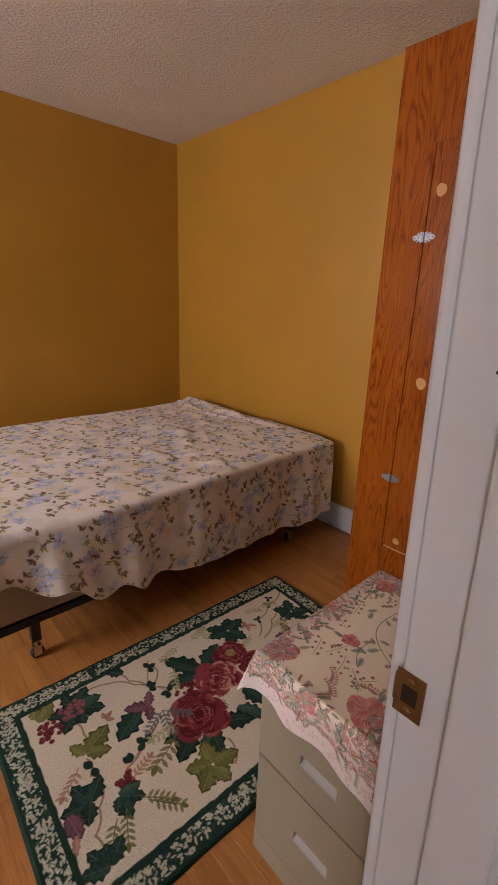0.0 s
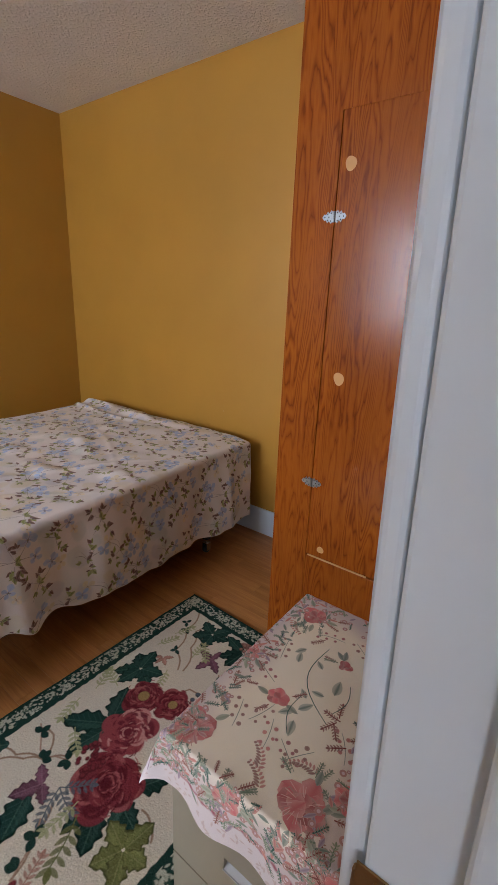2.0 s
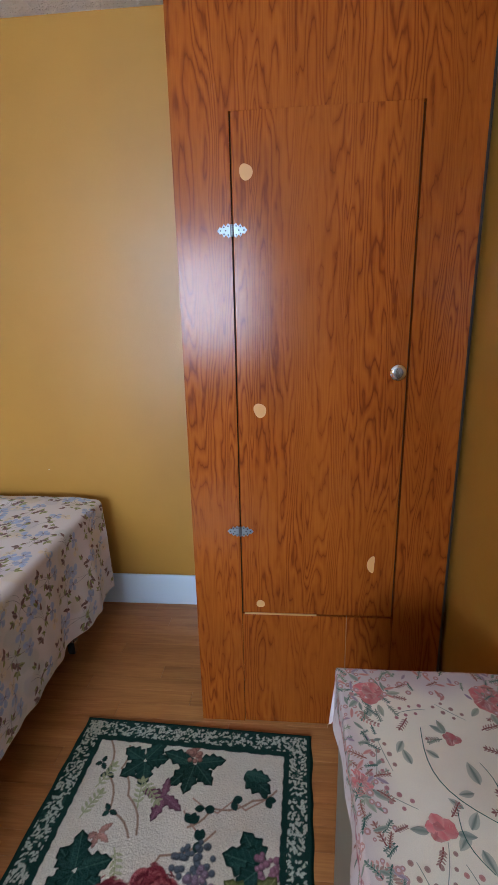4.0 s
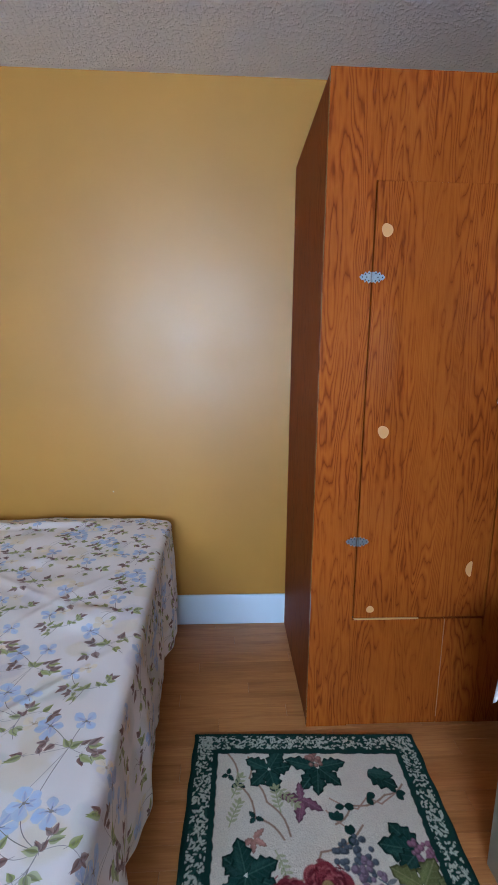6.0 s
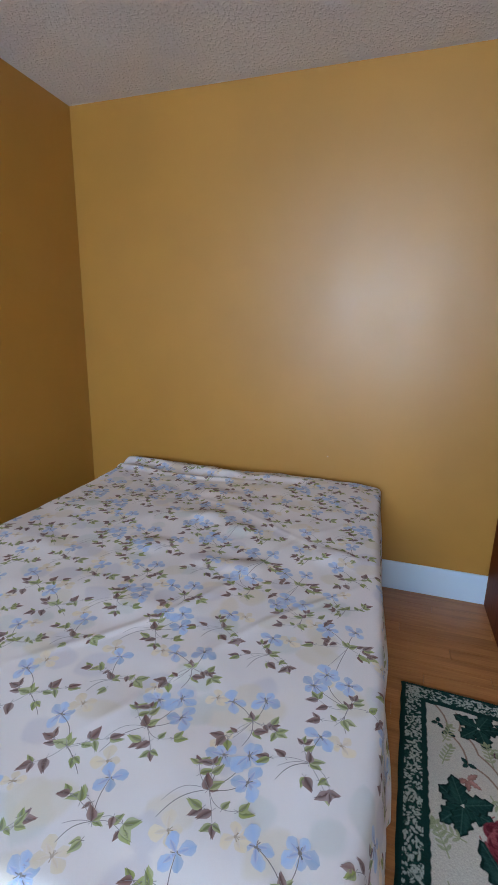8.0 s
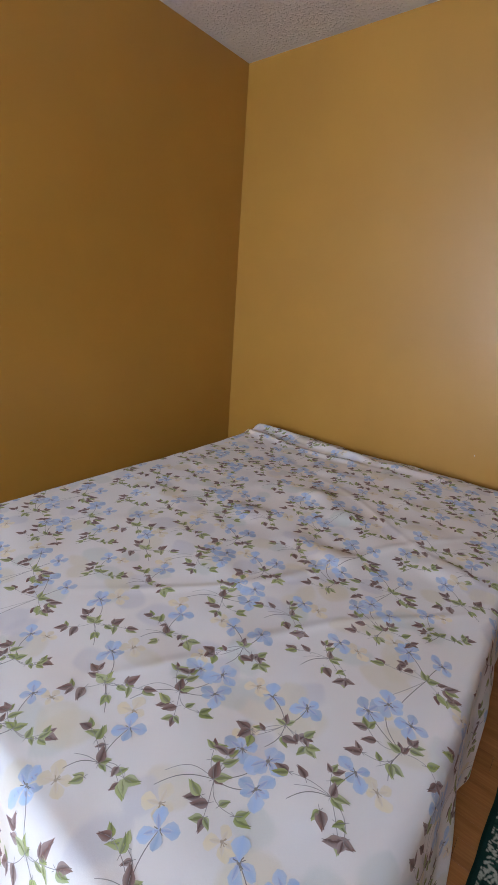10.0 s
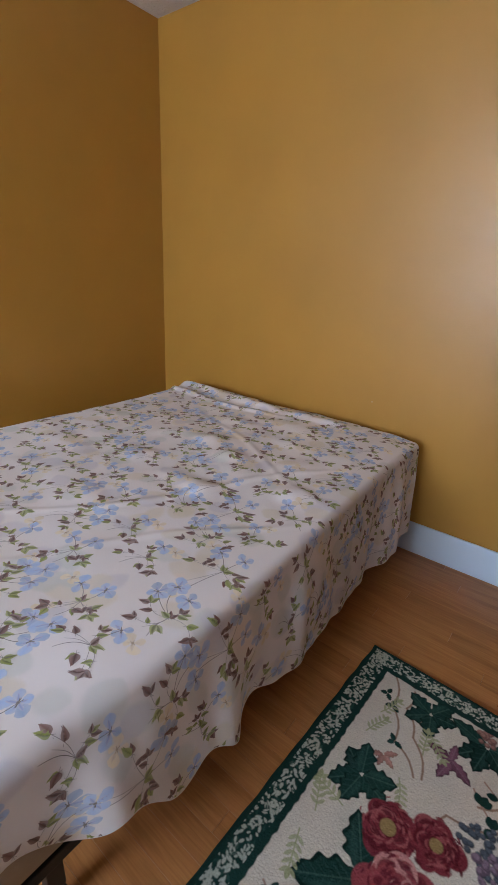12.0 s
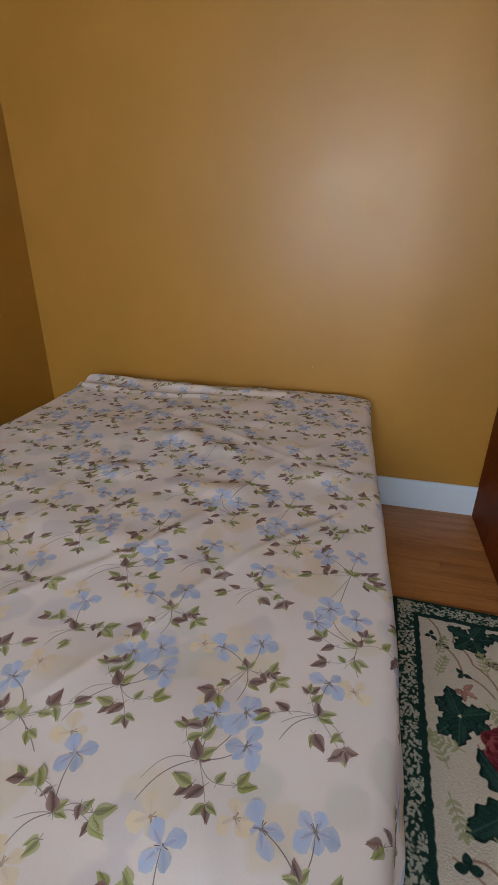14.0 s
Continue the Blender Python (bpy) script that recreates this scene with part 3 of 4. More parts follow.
# front sheet in one piece round the door opening
bm = bmesh.new()
add_box(bm, (FX, D1 + 0.004, 0.002), (FX + 0.018, WY1 + 0.002, WH))
add_box(bm, (FX, WY0 - 0.002, 0.002), (FX + 0.018, D0 - 0.006, WH))
add_box(bm, (FX, D0 - 0.006, DZ1 + 0.001), (FX + 0.018, D1 + 0.004, WH))
bmesh.ops.remove_doubles(bm, verts=bm.verts, dist=0.0005)
under(wardrobe, mesh_object("front_panel", bm, PLY))
panel("kick_panel", (FX + 0.002, 0.602, 0.004), (FX + 0.018, D1 + 0.003, DZ0 - 0.010), bevel=0.001)
panel("kick_panel", (FX + 0.001, D0 - 0.005, 0.004), (FX + 0.018, 0.5995, DZ0 - 0.010), bevel=0.001)
panel("raw_edge", (FX + 0.0006, 0.5996, 0.03), (FX + 0.014, 0.6018, DZ0 - 0.012), DULL, 0)
panel("raw_edge", (FX + 0.001, 0.70, DZ0 - 0.0095), (FX + 0.014, D1 - 0.004, DZ0 - 0.005), RAW, 0.0005)
# added near-black strip: paints the shade in the gap to the south wall
panel("scribe_strip", (FX + 0.004, WY0 - 0.011, 0.004), (FX + 0.03, WY0 - 0.0025, WH - 0.004), GAP, 0)
# added board, unseen itself: its colour gives the dark in the door gaps
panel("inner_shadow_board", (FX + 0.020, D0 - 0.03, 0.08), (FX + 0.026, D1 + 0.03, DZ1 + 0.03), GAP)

wdoor = panel("door", (FX - 0.003, D0, DZ0), (FX + 0.014, D1, DZ1))


def hinge(y, z):
    """A butterfly hinge: two leaves with scalloped outer ends and a ribbed knuckle."""
    bm = bmesh.new()
    prof = [(0.005, 0.014), (0.011, 0.019), (0.017, 0.010), (0.023, 0.0165), (0.028, 0.007), (0.034, 0.009), (0.041, 0.0)]
    for s in (1, -1):
        pts = [(s * a, b) for a, b in prof] + [(s * a, -b) for a, b in prof[-2::-1]]
        lo = [bm.verts.new((FX - 0.0032, y + a, z + b)) for a, b in pts]
        hi = [bm.verts.new((FX - 0.0052, y + a, z + b)) for a, b in pts]
        bm.faces.new(lo)
        bm.faces.new(hi)
        for k in range(len(pts)):
            bm.faces.new((lo[k], lo[k - 1], hi[k - 1], hi[k]))
    for k in range(5):
        lathe(bm, [(0.0042, -0.0028), (0.0042, 0.0028)], pose(FX - 0.0055, y, z - 0.0125 + k * 0.0062, 0, 0, 0), 12)
    bmesh.ops.recalc_face_normals(bm, faces=bm.faces)
    part = under(wardrobe, mesh_object("hinge", bm, GALV))
    # near-black discs paint the dark of the holes in both leaves
    bm = bmesh.new()
    for a, b in ((0.011, 0.011), (0.011, -0.011), (0.0225, 0.0085), (0.0225, -0.0085), (0.032, 0.0), (0.018, 0.0)):
        for s in (1, -1):
            lathe(bm, [(0.0022, 0), (0.0018, 0.0005)], pose(FX - 0.0052, y + s * a, z + b, 0, -90, 0), 10)
    under(wardrobe, mesh_object("hinge_holes", bm, GAP))
    return part


hinge(D1 + 0.002, 1.635)
hinge(D1 + 0.002, 0.748)
bm = bmesh.new()
lathe(bm, [(0.009, 0), (0.008, 0.010), (0.010, 0.016), (0.020, 0.021), (0.0230, 0.026), (0.0220, 0.030), (0.013, 0.0325), (0.001, 0.031)], pose(FX - 0.003, 0.489, 1.248, 0, -90, 0), 32)
knob = under(wardrobe, mesh_object("knob", bm, CHROME, True))
tagged(knob, "round dished chrome knob")


def plug(y, z, ry, rz, seed, tail=0.0):
    """A patch of pale filler with an uneven outline."""
    r = random.Random(seed)
    bm = bmesh.new()
    ph = [r.uniform(0, 6.28) for _ in range(3)]
    ring = []
    for k in range(28):
        a = 2 * math.pi * k / 28
        f = 1 + 0.07 * math.sin(2 * a + ph[0]) + 0.05 * math.sin(3 * a + ph[1])
        dz = rz * f * math.sin(a)
        dy = ry * f * math.cos(a) - tail * (dz / rz) ** 2
        ring.append((y + dy, z + dz))
    lo = [bm.verts.new((FX - 0.0029, a, b)) for a, b in ring]
    hi = [bm.verts.new((FX - 0.0037, a, b)) for a, b in ring]
    bm.faces.new(hi)
    for k in range(28):
        bm.faces.new((lo[k], lo[k - 1], hi[k - 1], hi[k]))
    bmesh.ops.recalc_face_normals(bm, faces=bm.faces)
    return under(wardrobe, mesh_object("filler_patch", bm, RAW))


plug(0.906, 1.776, 0.017, 0.021, 1)
plug(0.878, 1.139, 0.019, 0.021, 2)
plug(0.885, 0.487, 0.013, 0.014, 3)
plug(0.533, 0.640, 0.012, 0.028, 5, 0.008)

bm = bmesh.new()
lathe(bm, [(0.0022, 0), (0.0016, 0.0005)], pose(XE - 0.0002, 1.969, 0.725, 0, -90, 0), 10)
under(wall_east, mesh_object("nail_hole", bm, WHITE))

# ---- bed ----
BX0, BX1, BY0, BY1, BTOP = 0.34, 2.25, 1.705, 3.10, 0.612
bed = empty("bed", (BX0 + BX1) / 2, (BY0 + BY1) / 2, 0)
tagged(bed, "double bed with box spring on a black castor frame", "bed")
under(bed, box("mattress", (BX0, BY0, 0.405), (BX1, BY1, 0.600), MATTRESS, 0.035, segs=4))
under(bed, box("box_spring", (BX0 + 0.01, BY0 + 0.01, 0.205), (BX1 - 0.01, BY1 - 0.01, 0.403), TICKING, 0.025, segs=3))
bm = bmesh.new()
for y in (BY0 + 0.012, BY1 - 0.05):
    add_box(bm, (BX0 + 0.01, y, 0.170), (BX1 - 0.01, y + 0.038, 0.204), 0.003)
for x in (0.47, 1.95):
    add_box(bm, (x, BY0 + 0.05, 0.165), (x + 0.035, BY1 - 0.05, 0.200), 0.003)
under(bed, mesh_object("rail", bm, BLACK))


def castor(x, y):
    bm = bmesh.new()
    add_box(bm, (x - 0.018, y - 0.018, 0.085), (x + 0.018, y + 0.018, 0.170), 0.003)
    under(bed, mesh_object("leg", bm, BLACK))
    bm = bmesh.new()
    lathe(bm, [(0.008, 0.060), (0.008, 0.0848)], pose(x, y, 0))
    for s in (-1, 1):
        add_box(bm, (x - 0.016, y + s * 0.017 - 0.0015, 0.018), (x + 0.014, y + s * 0.017 + 0.0015, 0.066), 0.001)
    add_box(bm, (x - 0.016, y - 0.0165, 0.062), (x + 0.014, y + 0.0165, 0.066), 0.001)
    under(bed, mesh_object("castor_fork", bm, CHROME))
    bm = bmesh.new()
    lathe(bm, [(0.020, -0.013), (0.025, -0.010), (0.0265, 0), (0.025, 0.010), (0.020, 0.013)], pose(x, y, 0.0265, 90, 0, 0), 24)
    under(bed, mesh_object("wheel", bm, RUBBER, True))


for cx in (0.487, 1.967):
    for cy in (BY0 + 0.035, BY1 - 0.035):
        castor(cx, cy)


def draped(U, V, x0, x1, y0, y1, top, r, flare, fold):
    """Cloth laid over a slab: flat on top, bent over its edges, hanging with folds below."""
    cx, cy = np.clip(U, x0, x1), np.clip(V, y0, y1)
    ex, ey = U - cx, V - cy
    l = np.hypot(ex, ey)
    nx, ny = ex / np.maximum(l, 1e-6), ey / np.maximum(l, 1e-6)
    th = np.minimum(l / r, math.pi / 2)
    hang = np.maximum(l - r * math.pi / 2, 0)
    out = r * np.sin(th) + hang * flare * (1 + fold)
    down = r * (1 - np.cos(th)) + hang * np.sqrt(np.maximum(1 - flare ** 2, 0.1))
    return np.stack([cx + nx * out, cy + ny * out, top - down], -1)


def make_sheet():
    rnd = random.Random(4)
    nu, nv = 400, 330
    u = np.linspace(BX0 - 0.40, BX1 + 0.09, nu)
    low = np.interp(u, (0.30, 0.45, 0.56, 0.68, 0.90, 1.10, 1.50, 2.20), (0.40, 0.365, 0.325, 0.275, 0.232, 0.203, 0.172, 0.150))
    hem = BTOP - low + 0.012 + 0.006 * np.sin(u * 9.5 + 1.0) + (0.004 + 0.016 * smooth(1.15, 0.8, u)) * np.sin(u * 31 + 4.7)
    v0 = BY0 - hem
    f = np.linspace(0, 1, nv)
    V = v0[:, None] + (BY1 + 0.26 - v0)[:, None] * f[None, :]
    U = np.repeat(u[:, None], nv, 1)
    along = np.where(V < BY0, U, V)
    fold = 0.75 * np.sin(along * 9.5 + 0.8) + 0.5 * np.sin(along * 21 + 2.1) + 0.3 * np.sin(along * 37)
    y_edge = BY0 - 0.006 - 0.048 * smooth(2.1, 0.8, U) * (1 - 0.7 * smooth(0.85, 0.45, U))
    shift = y_edge - BY0
    P = draped(U, V, BX0, BX1, BY0, BY1, BTOP, 0.028 + 0.014 * smooth(1.1, 0.4, U), 0.045 + 0.040 * smooth(1.5, 0.6, U) + 0.04 * smooth(BX0 + 0.02, BX0 - 0.10, U), fold * (0.35 + 0.65 * smooth(1.5, 0.8, U)))
    P[..., 1] += shift * smooth(2.6, 1.6, V)
    on_top = smooth(-0.02, 0.10, V - BY0) * smooth(-0.02, 0.08, U - BX0)
    P[..., 2] += (0.0042 * waves(U, V, 3, 10, 4, 14) + 0.0017 * waves(U, V, 13, 12, 18, 40)) * on_top
    # pulled ridges and small creases
    d = U * 0.55 + V * 0.83
    ridge = np.exp(-((d - 2.42 - 0.05 * np.sin(U * 5)) / 0.014) ** 2) * smooth(0.5, 0.9, U) * smooth(1.9, 1.4, U)
    ridge += 0.8 * np.exp(-((d - 2.16 - 0.03 * np.sin(U * 7 + 1)) / 0.012) ** 2) * smooth(0.4, 0.7, U) * smooth(1.5, 1.1, U)
    d2 = U * 0.9 - V * 0.43
    ridge += 0.6 * np.exp(-((d2 - 0.55 - 0.02 * np.sin(V * 9)) / 0.016) ** 2) * smooth(2.9, 2.5, V)
    crease = np.maximum(waves(U, V, 8, 6, 16, 34), 0) ** 2
    P[..., 2] += (0.0045 * ridge + 0.0052 * crease * smooth(-0.6, 1.2, waves(U, V, 21, 6, 2, 6))) * on_top
    # bunched band along the head
    band = np.exp(-((U - 2.17 + 0.02 * np.sin(V * 6)) / 0.035) ** 2) * smooth(1.85, 2.3, V) + 0.5 * np.exp(-((U - 2.08 - 0.02 * np.sin(V * 4)) / 0.02) ** 2) * smooth(2.1, 2.5, V)
    P[..., 2] += ((0.018 + 0.008 * np.sin(V * 13) + 0.004 * np.sin(V * 31)) * band + 0.016 * smooth(1.7, 2.2, U)) * on_top
    hang = smooth(0.0, -0.25, V - BY0)
    P[..., 1] += (-0.015 * waves(U, V * 0.4, 5, 7, 9, 26) - 0.005 * waves(U, V * 0.3, 15, 6, 30, 60)) * hang
    c = Print(U, V, (0.84, 0.80, 0.785))
    motifs = Motifs(u, V, P, (0.84, 0.80, 0.785))
    for _ in range(420):
        c.leaf(rnd.uniform(u[0], u[-1]), rnd.uniform(1.2, 3.4), rnd.uniform(0, 6.28), rnd.uniform(0.06, 0.11), rnd.uniform(0.022, 0.042),
               rnd.choice(((0.66, 0.64, 0.69), (0.76, 0.69, 0.56), (0.66, 0.68, 0.65))), 0.6, 0.012)
    # printed repeat: eight sprays in rows that drop by half
    for i in range(14):
        for j in range(15):
            x = u[0] + (i + 0.5 * (j % 2)) * 0.172 + rnd.uniform(-0.02, 0.02)
            y = 1.16 + j * 0.152 + rnd.uniform(-0.018, 0.018)
            kind = random.Random(100 + (i * 3 + j * 5) % 8)
            motifs.layer = 0
            sprig(motifs, x, y, kind.uniform(-0.6, 0.6) + rnd.uniform(-0.1, 0.1), kind.uniform(0.92, 1.12), kind)
    ob = grid_mesh("bed_sheet", P, c.col, SHEET)
    flowers = motifs.build("flower_print", SHEET)
    flowers.parent = ob
    tagged(flowers, "blue flowers with green and brown leaves", kind="stuff")
    return tagged(ob, "white cotton sheet printed with blue flowers, draped over the bed", "bed sheet")


make_sheet()

# ---- rug ----
RL, RW = 1.385, 0.81


def rose(P, x, y, r, rnd, reds):
    """A full bloom: petals in three loose whorls, each with a pale rim and a dark fold."""
    r *= 0.86
    for whorl, n in ((1.0, 9), (0.72, 8), (0.45, 6)):
        for k in range(n):
            a = 6.28 * k / n + rnd.uniform(-0.35, 0.35)
            d = r * whorl * rnd.uniform(0.42, 0.74)
            px, py = x + d * math.cos(a), y + d * math.sin(a)
            q = r * whorl * rnd.uniform(0.36, 0.48)
            P.disc(px, py, q, reds[rnd.choice((1, 1, 2))], 1.0, 0.004)
            P.disc(px - 0.22 * q * math.cos(a), py - 0.22 * q * math.sin(a), q * 0.82, reds[rnd.choice((0, 0, 1))], 0.9, 0.006)
    for _ in range(90):
        a, d = rnd.uniform(0, 6.28), r * rnd.uniform(0.1, 1.05)
        pts, _e = arc(x + d * math.cos(a), y + d * math.sin(a), a + 1.57 + rnd.uniform(-0.5, 0.5), r * rnd.uniform(0.12, 0.3), rnd.uniform(0.3, 1.2), 3)
        P.stem(pts, rnd.uniform(0.0016, 0.0035), reds[rnd.choice((0, 0, 1, 2))], 0.75)
    P.disc(x, y, r * 0.16, reds[0])


def rug_leaf(P, x, y, a, L, W, color, vein, rnd):
    """A broad serrated leaf, one half lighter, with a pale rib and a dark lower edge."""
    f = rnd.uniform(0.85, 1.2)
    base = [min(1, q * f) for q in color]
    P.leaf(x, y, a, L * 1.04, W * 1.10, [q * 0.55 for q in base], 1.0, 0.003, 0.80, None, 0.16, 0.80)
    P.leaf(x, y, a, L * 0.97, W * 0.92, base, 1.0, 0.004, 0.80, vein, 0.16, 0.80)
    P.leaf(x - math.sin(a) * W * 0.42, y + math.cos(a) * W * 0.42, a, L * 0.80, W * 0.26, [min(1, q * 1.7 + 0.015) for q in base], 0.5, 0.008, 0.85)


def spray(P, x, y, a, count, L, color, vein, rnd, spread=2.2, width=0.36):
    """Leaves on short stalks round one joint."""
    for k in range(count):
        b = a + spread * (k / max(1, count - 1) - 0.5) + rnd.uniform(-0.25, 0.25)
        off = L * 0.05
        rug_leaf(P, x + off * math.cos(b), y + off * math.sin(b), b, L * rnd.uniform(0.80, 1.08), L * width * 0.68, color, vein, rnd)


def fern(P, x, y, a, L, color, rnd):
    pts, _e = arc(x, y, a, L, rnd.uniform(-0.4, 0.4), 5)
    P.stem(pts, 0.0018, color)
    for k, (px, py) in enumerate(pts[1:]):
        for s in (-1, 1):
            P.leaf(px, py, a + s * 0.9, L * 0.30, L * 0.055, color, 0.85, 0.002)
    P.leaf(pts[-1][0], pts[-1][1], a, L * 0.3, L * 0.08, color, 1.0, 0.002)


def ivy(P, pts, rnd, color, leaf):
    P.stem(pts, 0.0024, (0.36, 0.22, 0.16))
    for px, py in pts[1::2]:
        for _ in range(3):
            P.leaf(px, py, rnd.uniform(0, 6.28), leaf, leaf * 0.36, color, 1.0, 0.003)


def make_rug():
    rnd = random.Random(11)
    nu, nv = 760, 444
    u, v = np.linspace(0, RL, nu), np.linspace(0, RW, nv)
    U, V = np.meshgrid(u, v, indexing="ij")
    c = Print(U, V, (0.61, 0.545, 0.44))
    green, mid, olive = (0.012, 0.042, 0.032), (0.024, 0.070, 0.052), (0.13, 0.14, 0.045)
    lvein, ovein = (0.065, 0.135, 0.105), (0.28, 0.28, 0.12)
    plum, pale_olive, rust = (0.15, 0.060, 0.085), (0.33, 0.34, 0.18), (0.36, 0.18, 0.14)
    reds = ((0.105, 0.012, 0.018), (0.20, 0.030, 0.038), (0.32, 0.085, 0.085))
    pinks = ((0.15, 0.020, 0.030), (0.28, 0.055, 0.062), (0.52, 0.24, 0.21))
    slate, twig = (0.10, 0.12, 0.14), (0.30, 0.19, 0.13)

    # place on the rug from a place in the room
    def at(x, y):
        return 1.635 - x - (y - 1.11) * 0.042, 1.522 - y + (1.635 - x) * 0.042

    def leaf(x0, y0, x1, y1, wide=0.30, color=green, vein=lvein):
        (ua, va), (ub, vb) = at(x0, y0), at(x1, y1)
        L = math.hypot(ub - ua, vb - va)
        rug_leaf(c, ua, va, math.atan2(vb - va, ub - ua), L, L * wide * 0.86, color, vein, rnd)

    def twigs(*places):
        pts = [at(*p) for p in places]
        for p0, p1 in zip(pts, pts[1:]):
            c.stem(bend(p0, p1, 0.12, 5), 0.0030, twig)

    def berries(x, y, r, color, count):
        for _ in range(2 * count):
            a, d = rnd.uniform(0, 6.28), r * math.sqrt(rnd.random())
            px, py = at(x + d * math.cos(a), y + d * math.sin(a))
            q = rnd.uniform(0.006, 0.010)
            c.disc(px, py, q, [k * 0.5 for k in color], 1.0, 0.004)
            c.disc(px - 0.002, py - 0.002, q * 0.7, color, 1.0, 0.005)

    twigs((1.53, 1.40), (1.42, 1.37), (1.31, 1.32), (1.25, 1.24))
    twigs((1.52, 1.33), (1.44, 1.33), (1.36, 1.28), (1.26, 1.22))
    twigs((1.30, 1.00), (1.22, 1.14), (1.14, 1.22))
    twigs((1.44, 0.83), (1.40, 0.90), (1.36, 1.02), (1.30, 1.08))
    twigs((0.66, 1.46), (0.69, 1.39), (0.74, 1.31), (0.80, 1.25))
    twigs((0.50, 1.44), (0.62, 1.43), (0.70, 1.36), (0.74, 1.31))
    twigs((0.78, 1.42), (0.80, 1.36), (0.74, 1.31))
    twigs((0.70, 1.17), (0.63, 1.14), (0.55, 1.09), (0.50, 1.04))
    twigs((0.46, 1.20), (0.464, 1.162), (0.47, 1.10), (0.44, 1.04), (0.407, 0.979), (0.41, 0.92))
    twigs((0.86, 0.96), (0.85, 0.91), (0.829, 0.882))
    twigs((0.47, 1.35), (0.48, 1.29), (0.47, 1.22))
    # far end
    spray(c, *at(1.475, 1.262), 0.4, 5, 0.085, green, lvein, rnd, 4.8, 0.44)
    spray(c, *at(1.490, 1.095), 0.1, 5, 0.100, green, lvein, rnd, 3.4, 0.36)
    berries(1.52, 1.10, 0.028, rust, 9)
    leaf(1.48, 0.93, 1.43, 0.85, 0.36)
    leaf(1.48, 0.93, 1.47, 0.85, 0.30, mid)
    for x1, y1 in ((1.30, 1.19), (1.34, 1.11), (1.38, 1.24), (1.43, 1.17)):
        leaf(1.375, 1.170, x1, y1, 0.24, plum, (0.3, 0.16, 0.2))
    ivy(c, [at(1.38, 1.08), at(1.357, 1.04), at(1.35, 1.00), at(1.39, 0.96), at(1.37, 0.92), at(1.41, 0.86)], rnd, green, 0.030)
    ivy(c, [at(1.34, 1.10), at(1.311, 1.075), at(1.29, 1.05), at(1.27, 1.04)], rnd, green, 0.032)
    for x0, y0 in ((1.42, 1.37), (1.31, 1.32), (1.45, 1.40)):
        spray(c, *at(x0, y0), rnd.uniform(0, 6), 3, 0.026, green, None, rnd, 4.0, 0.40)
    for x0, y0, a in ((1.409, 1.244, 0.9), (1.37, 1.39, 2.6), (1.28, 1.40, 2.9), (1.22, 1.27, 0.6), (1.33, 1.24, 3.4)):
        fern(c, *at(x0, y0), a, 0.075, pale_olive, rnd)
    spray(c, *at(1.25, 1.33), 0.6, 4, 0.040, rust, None, rnd, 3.2, 0.30)
    # broad leaves on both long sides
    spray(c, *at(1.155, 1.355), 0.6, 6, 0.092, green, lvein, rnd, 5.2, 0.44)
    for x1, y1 in ((1.31, 0.92), (1.25, 0.97), (1.18, 0.93)):
        leaf(1.235, 0.865, x1, y1, 0.38)
    berries(1.238, 0.850, 0.034, (0.30, 0.14, 0.19), 12)
    spray(c, *at(1.145, 0.885), 0.4, 5, 0.085, olive, ovein, rnd, 4.6, 0.46)
    # the middle bunch
    leaf(0.945, 1.255, 0.846, 1.392, 0.27)
    leaf(0.960, 1.260, 1.068, 1.322, 0.33)
    leaf(0.925, 1.245, 0.803, 1.275, 0.27)
    leaf(1.02, 1.08, 1.06, 0.97, 0.30)
    leaf(0.95, 1.03, 1.02, 0.94, 0.32, mid)
    leaf(0.88, 1.02, 0.975, 0.965, 0.34)
    leaf(0.83, 1.03, 0.815, 0.935, 0.33)
    leaf(0.78, 1.06, 0.690, 1.000, 0.34)
    leaf(0.77, 1.08, 0.680, 1.085, 0.26)
    leaf(0.83, 1.02, 0.760, 0.985, 0.22, mid)
    leaf(0.665, 1.255, 0.565, 1.190, 0.34)
    berries(1.21, 1.05, 0.062, slate, 22)
    berries(1.17, 1.02, 0.040, (0.25, 0.17, 0.22), 12)
    fern(c, *at(1.16, 1.00), 1.0, 0.11, slate, rnd)
    for x0, y0, a in ((0.99, 1.41, 3.5), (0.93, 1.42, 0.3), (0.86, 1.33, 0.9), (1.05, 1.36, 4.4)):
        fern(c, *at(x0, y0), a, 0.085, pale_olive, rnd)
    rose(c, *at(1.088, 1.248), 0.082, rnd, reds)
    c.disc(*at(1.088, 1.248), 0.020, (0.30, 0.22, 0.08))
    rose(c, *at(1.135, 1.140), 0.075, rnd, reds)
    c.disc(*at(1.135, 1.140), 0.016, (0.30, 0.22, 0.08))
    rose(c, *at(0.968, 1.180), 0.100, rnd, pinks)
    rose(c, *at(0.830, 1.100), 0.122, rnd, reds)
    berries(0.835, 1.200, 0.050, reds[1], 16)
    # ivy, purple and slate leaves beside the bunch
    ivy(c, [at(0.79, 1.43), at(0.778, 1.40), at(0.75, 1.35), at(0.739, 1.315), at(0.77, 1.29), at(0.79, 1.25)], rnd, green, 0.032)
    for x1, y1 in ((0.625, 1.285), (0.68, 1.19), (0.73, 1.30)):
        leaf(0.705, 1.245, x1, y1, 0.30, plum, (0.3, 0.16, 0.2))
    for a in (0.3, 1.2, 2.2):
        fern(c, *at(0.735, 1.195), a, 0.085, slate, rnd)
    leaf(0.69, 1.44, 0.635, 1.485, 0.36)
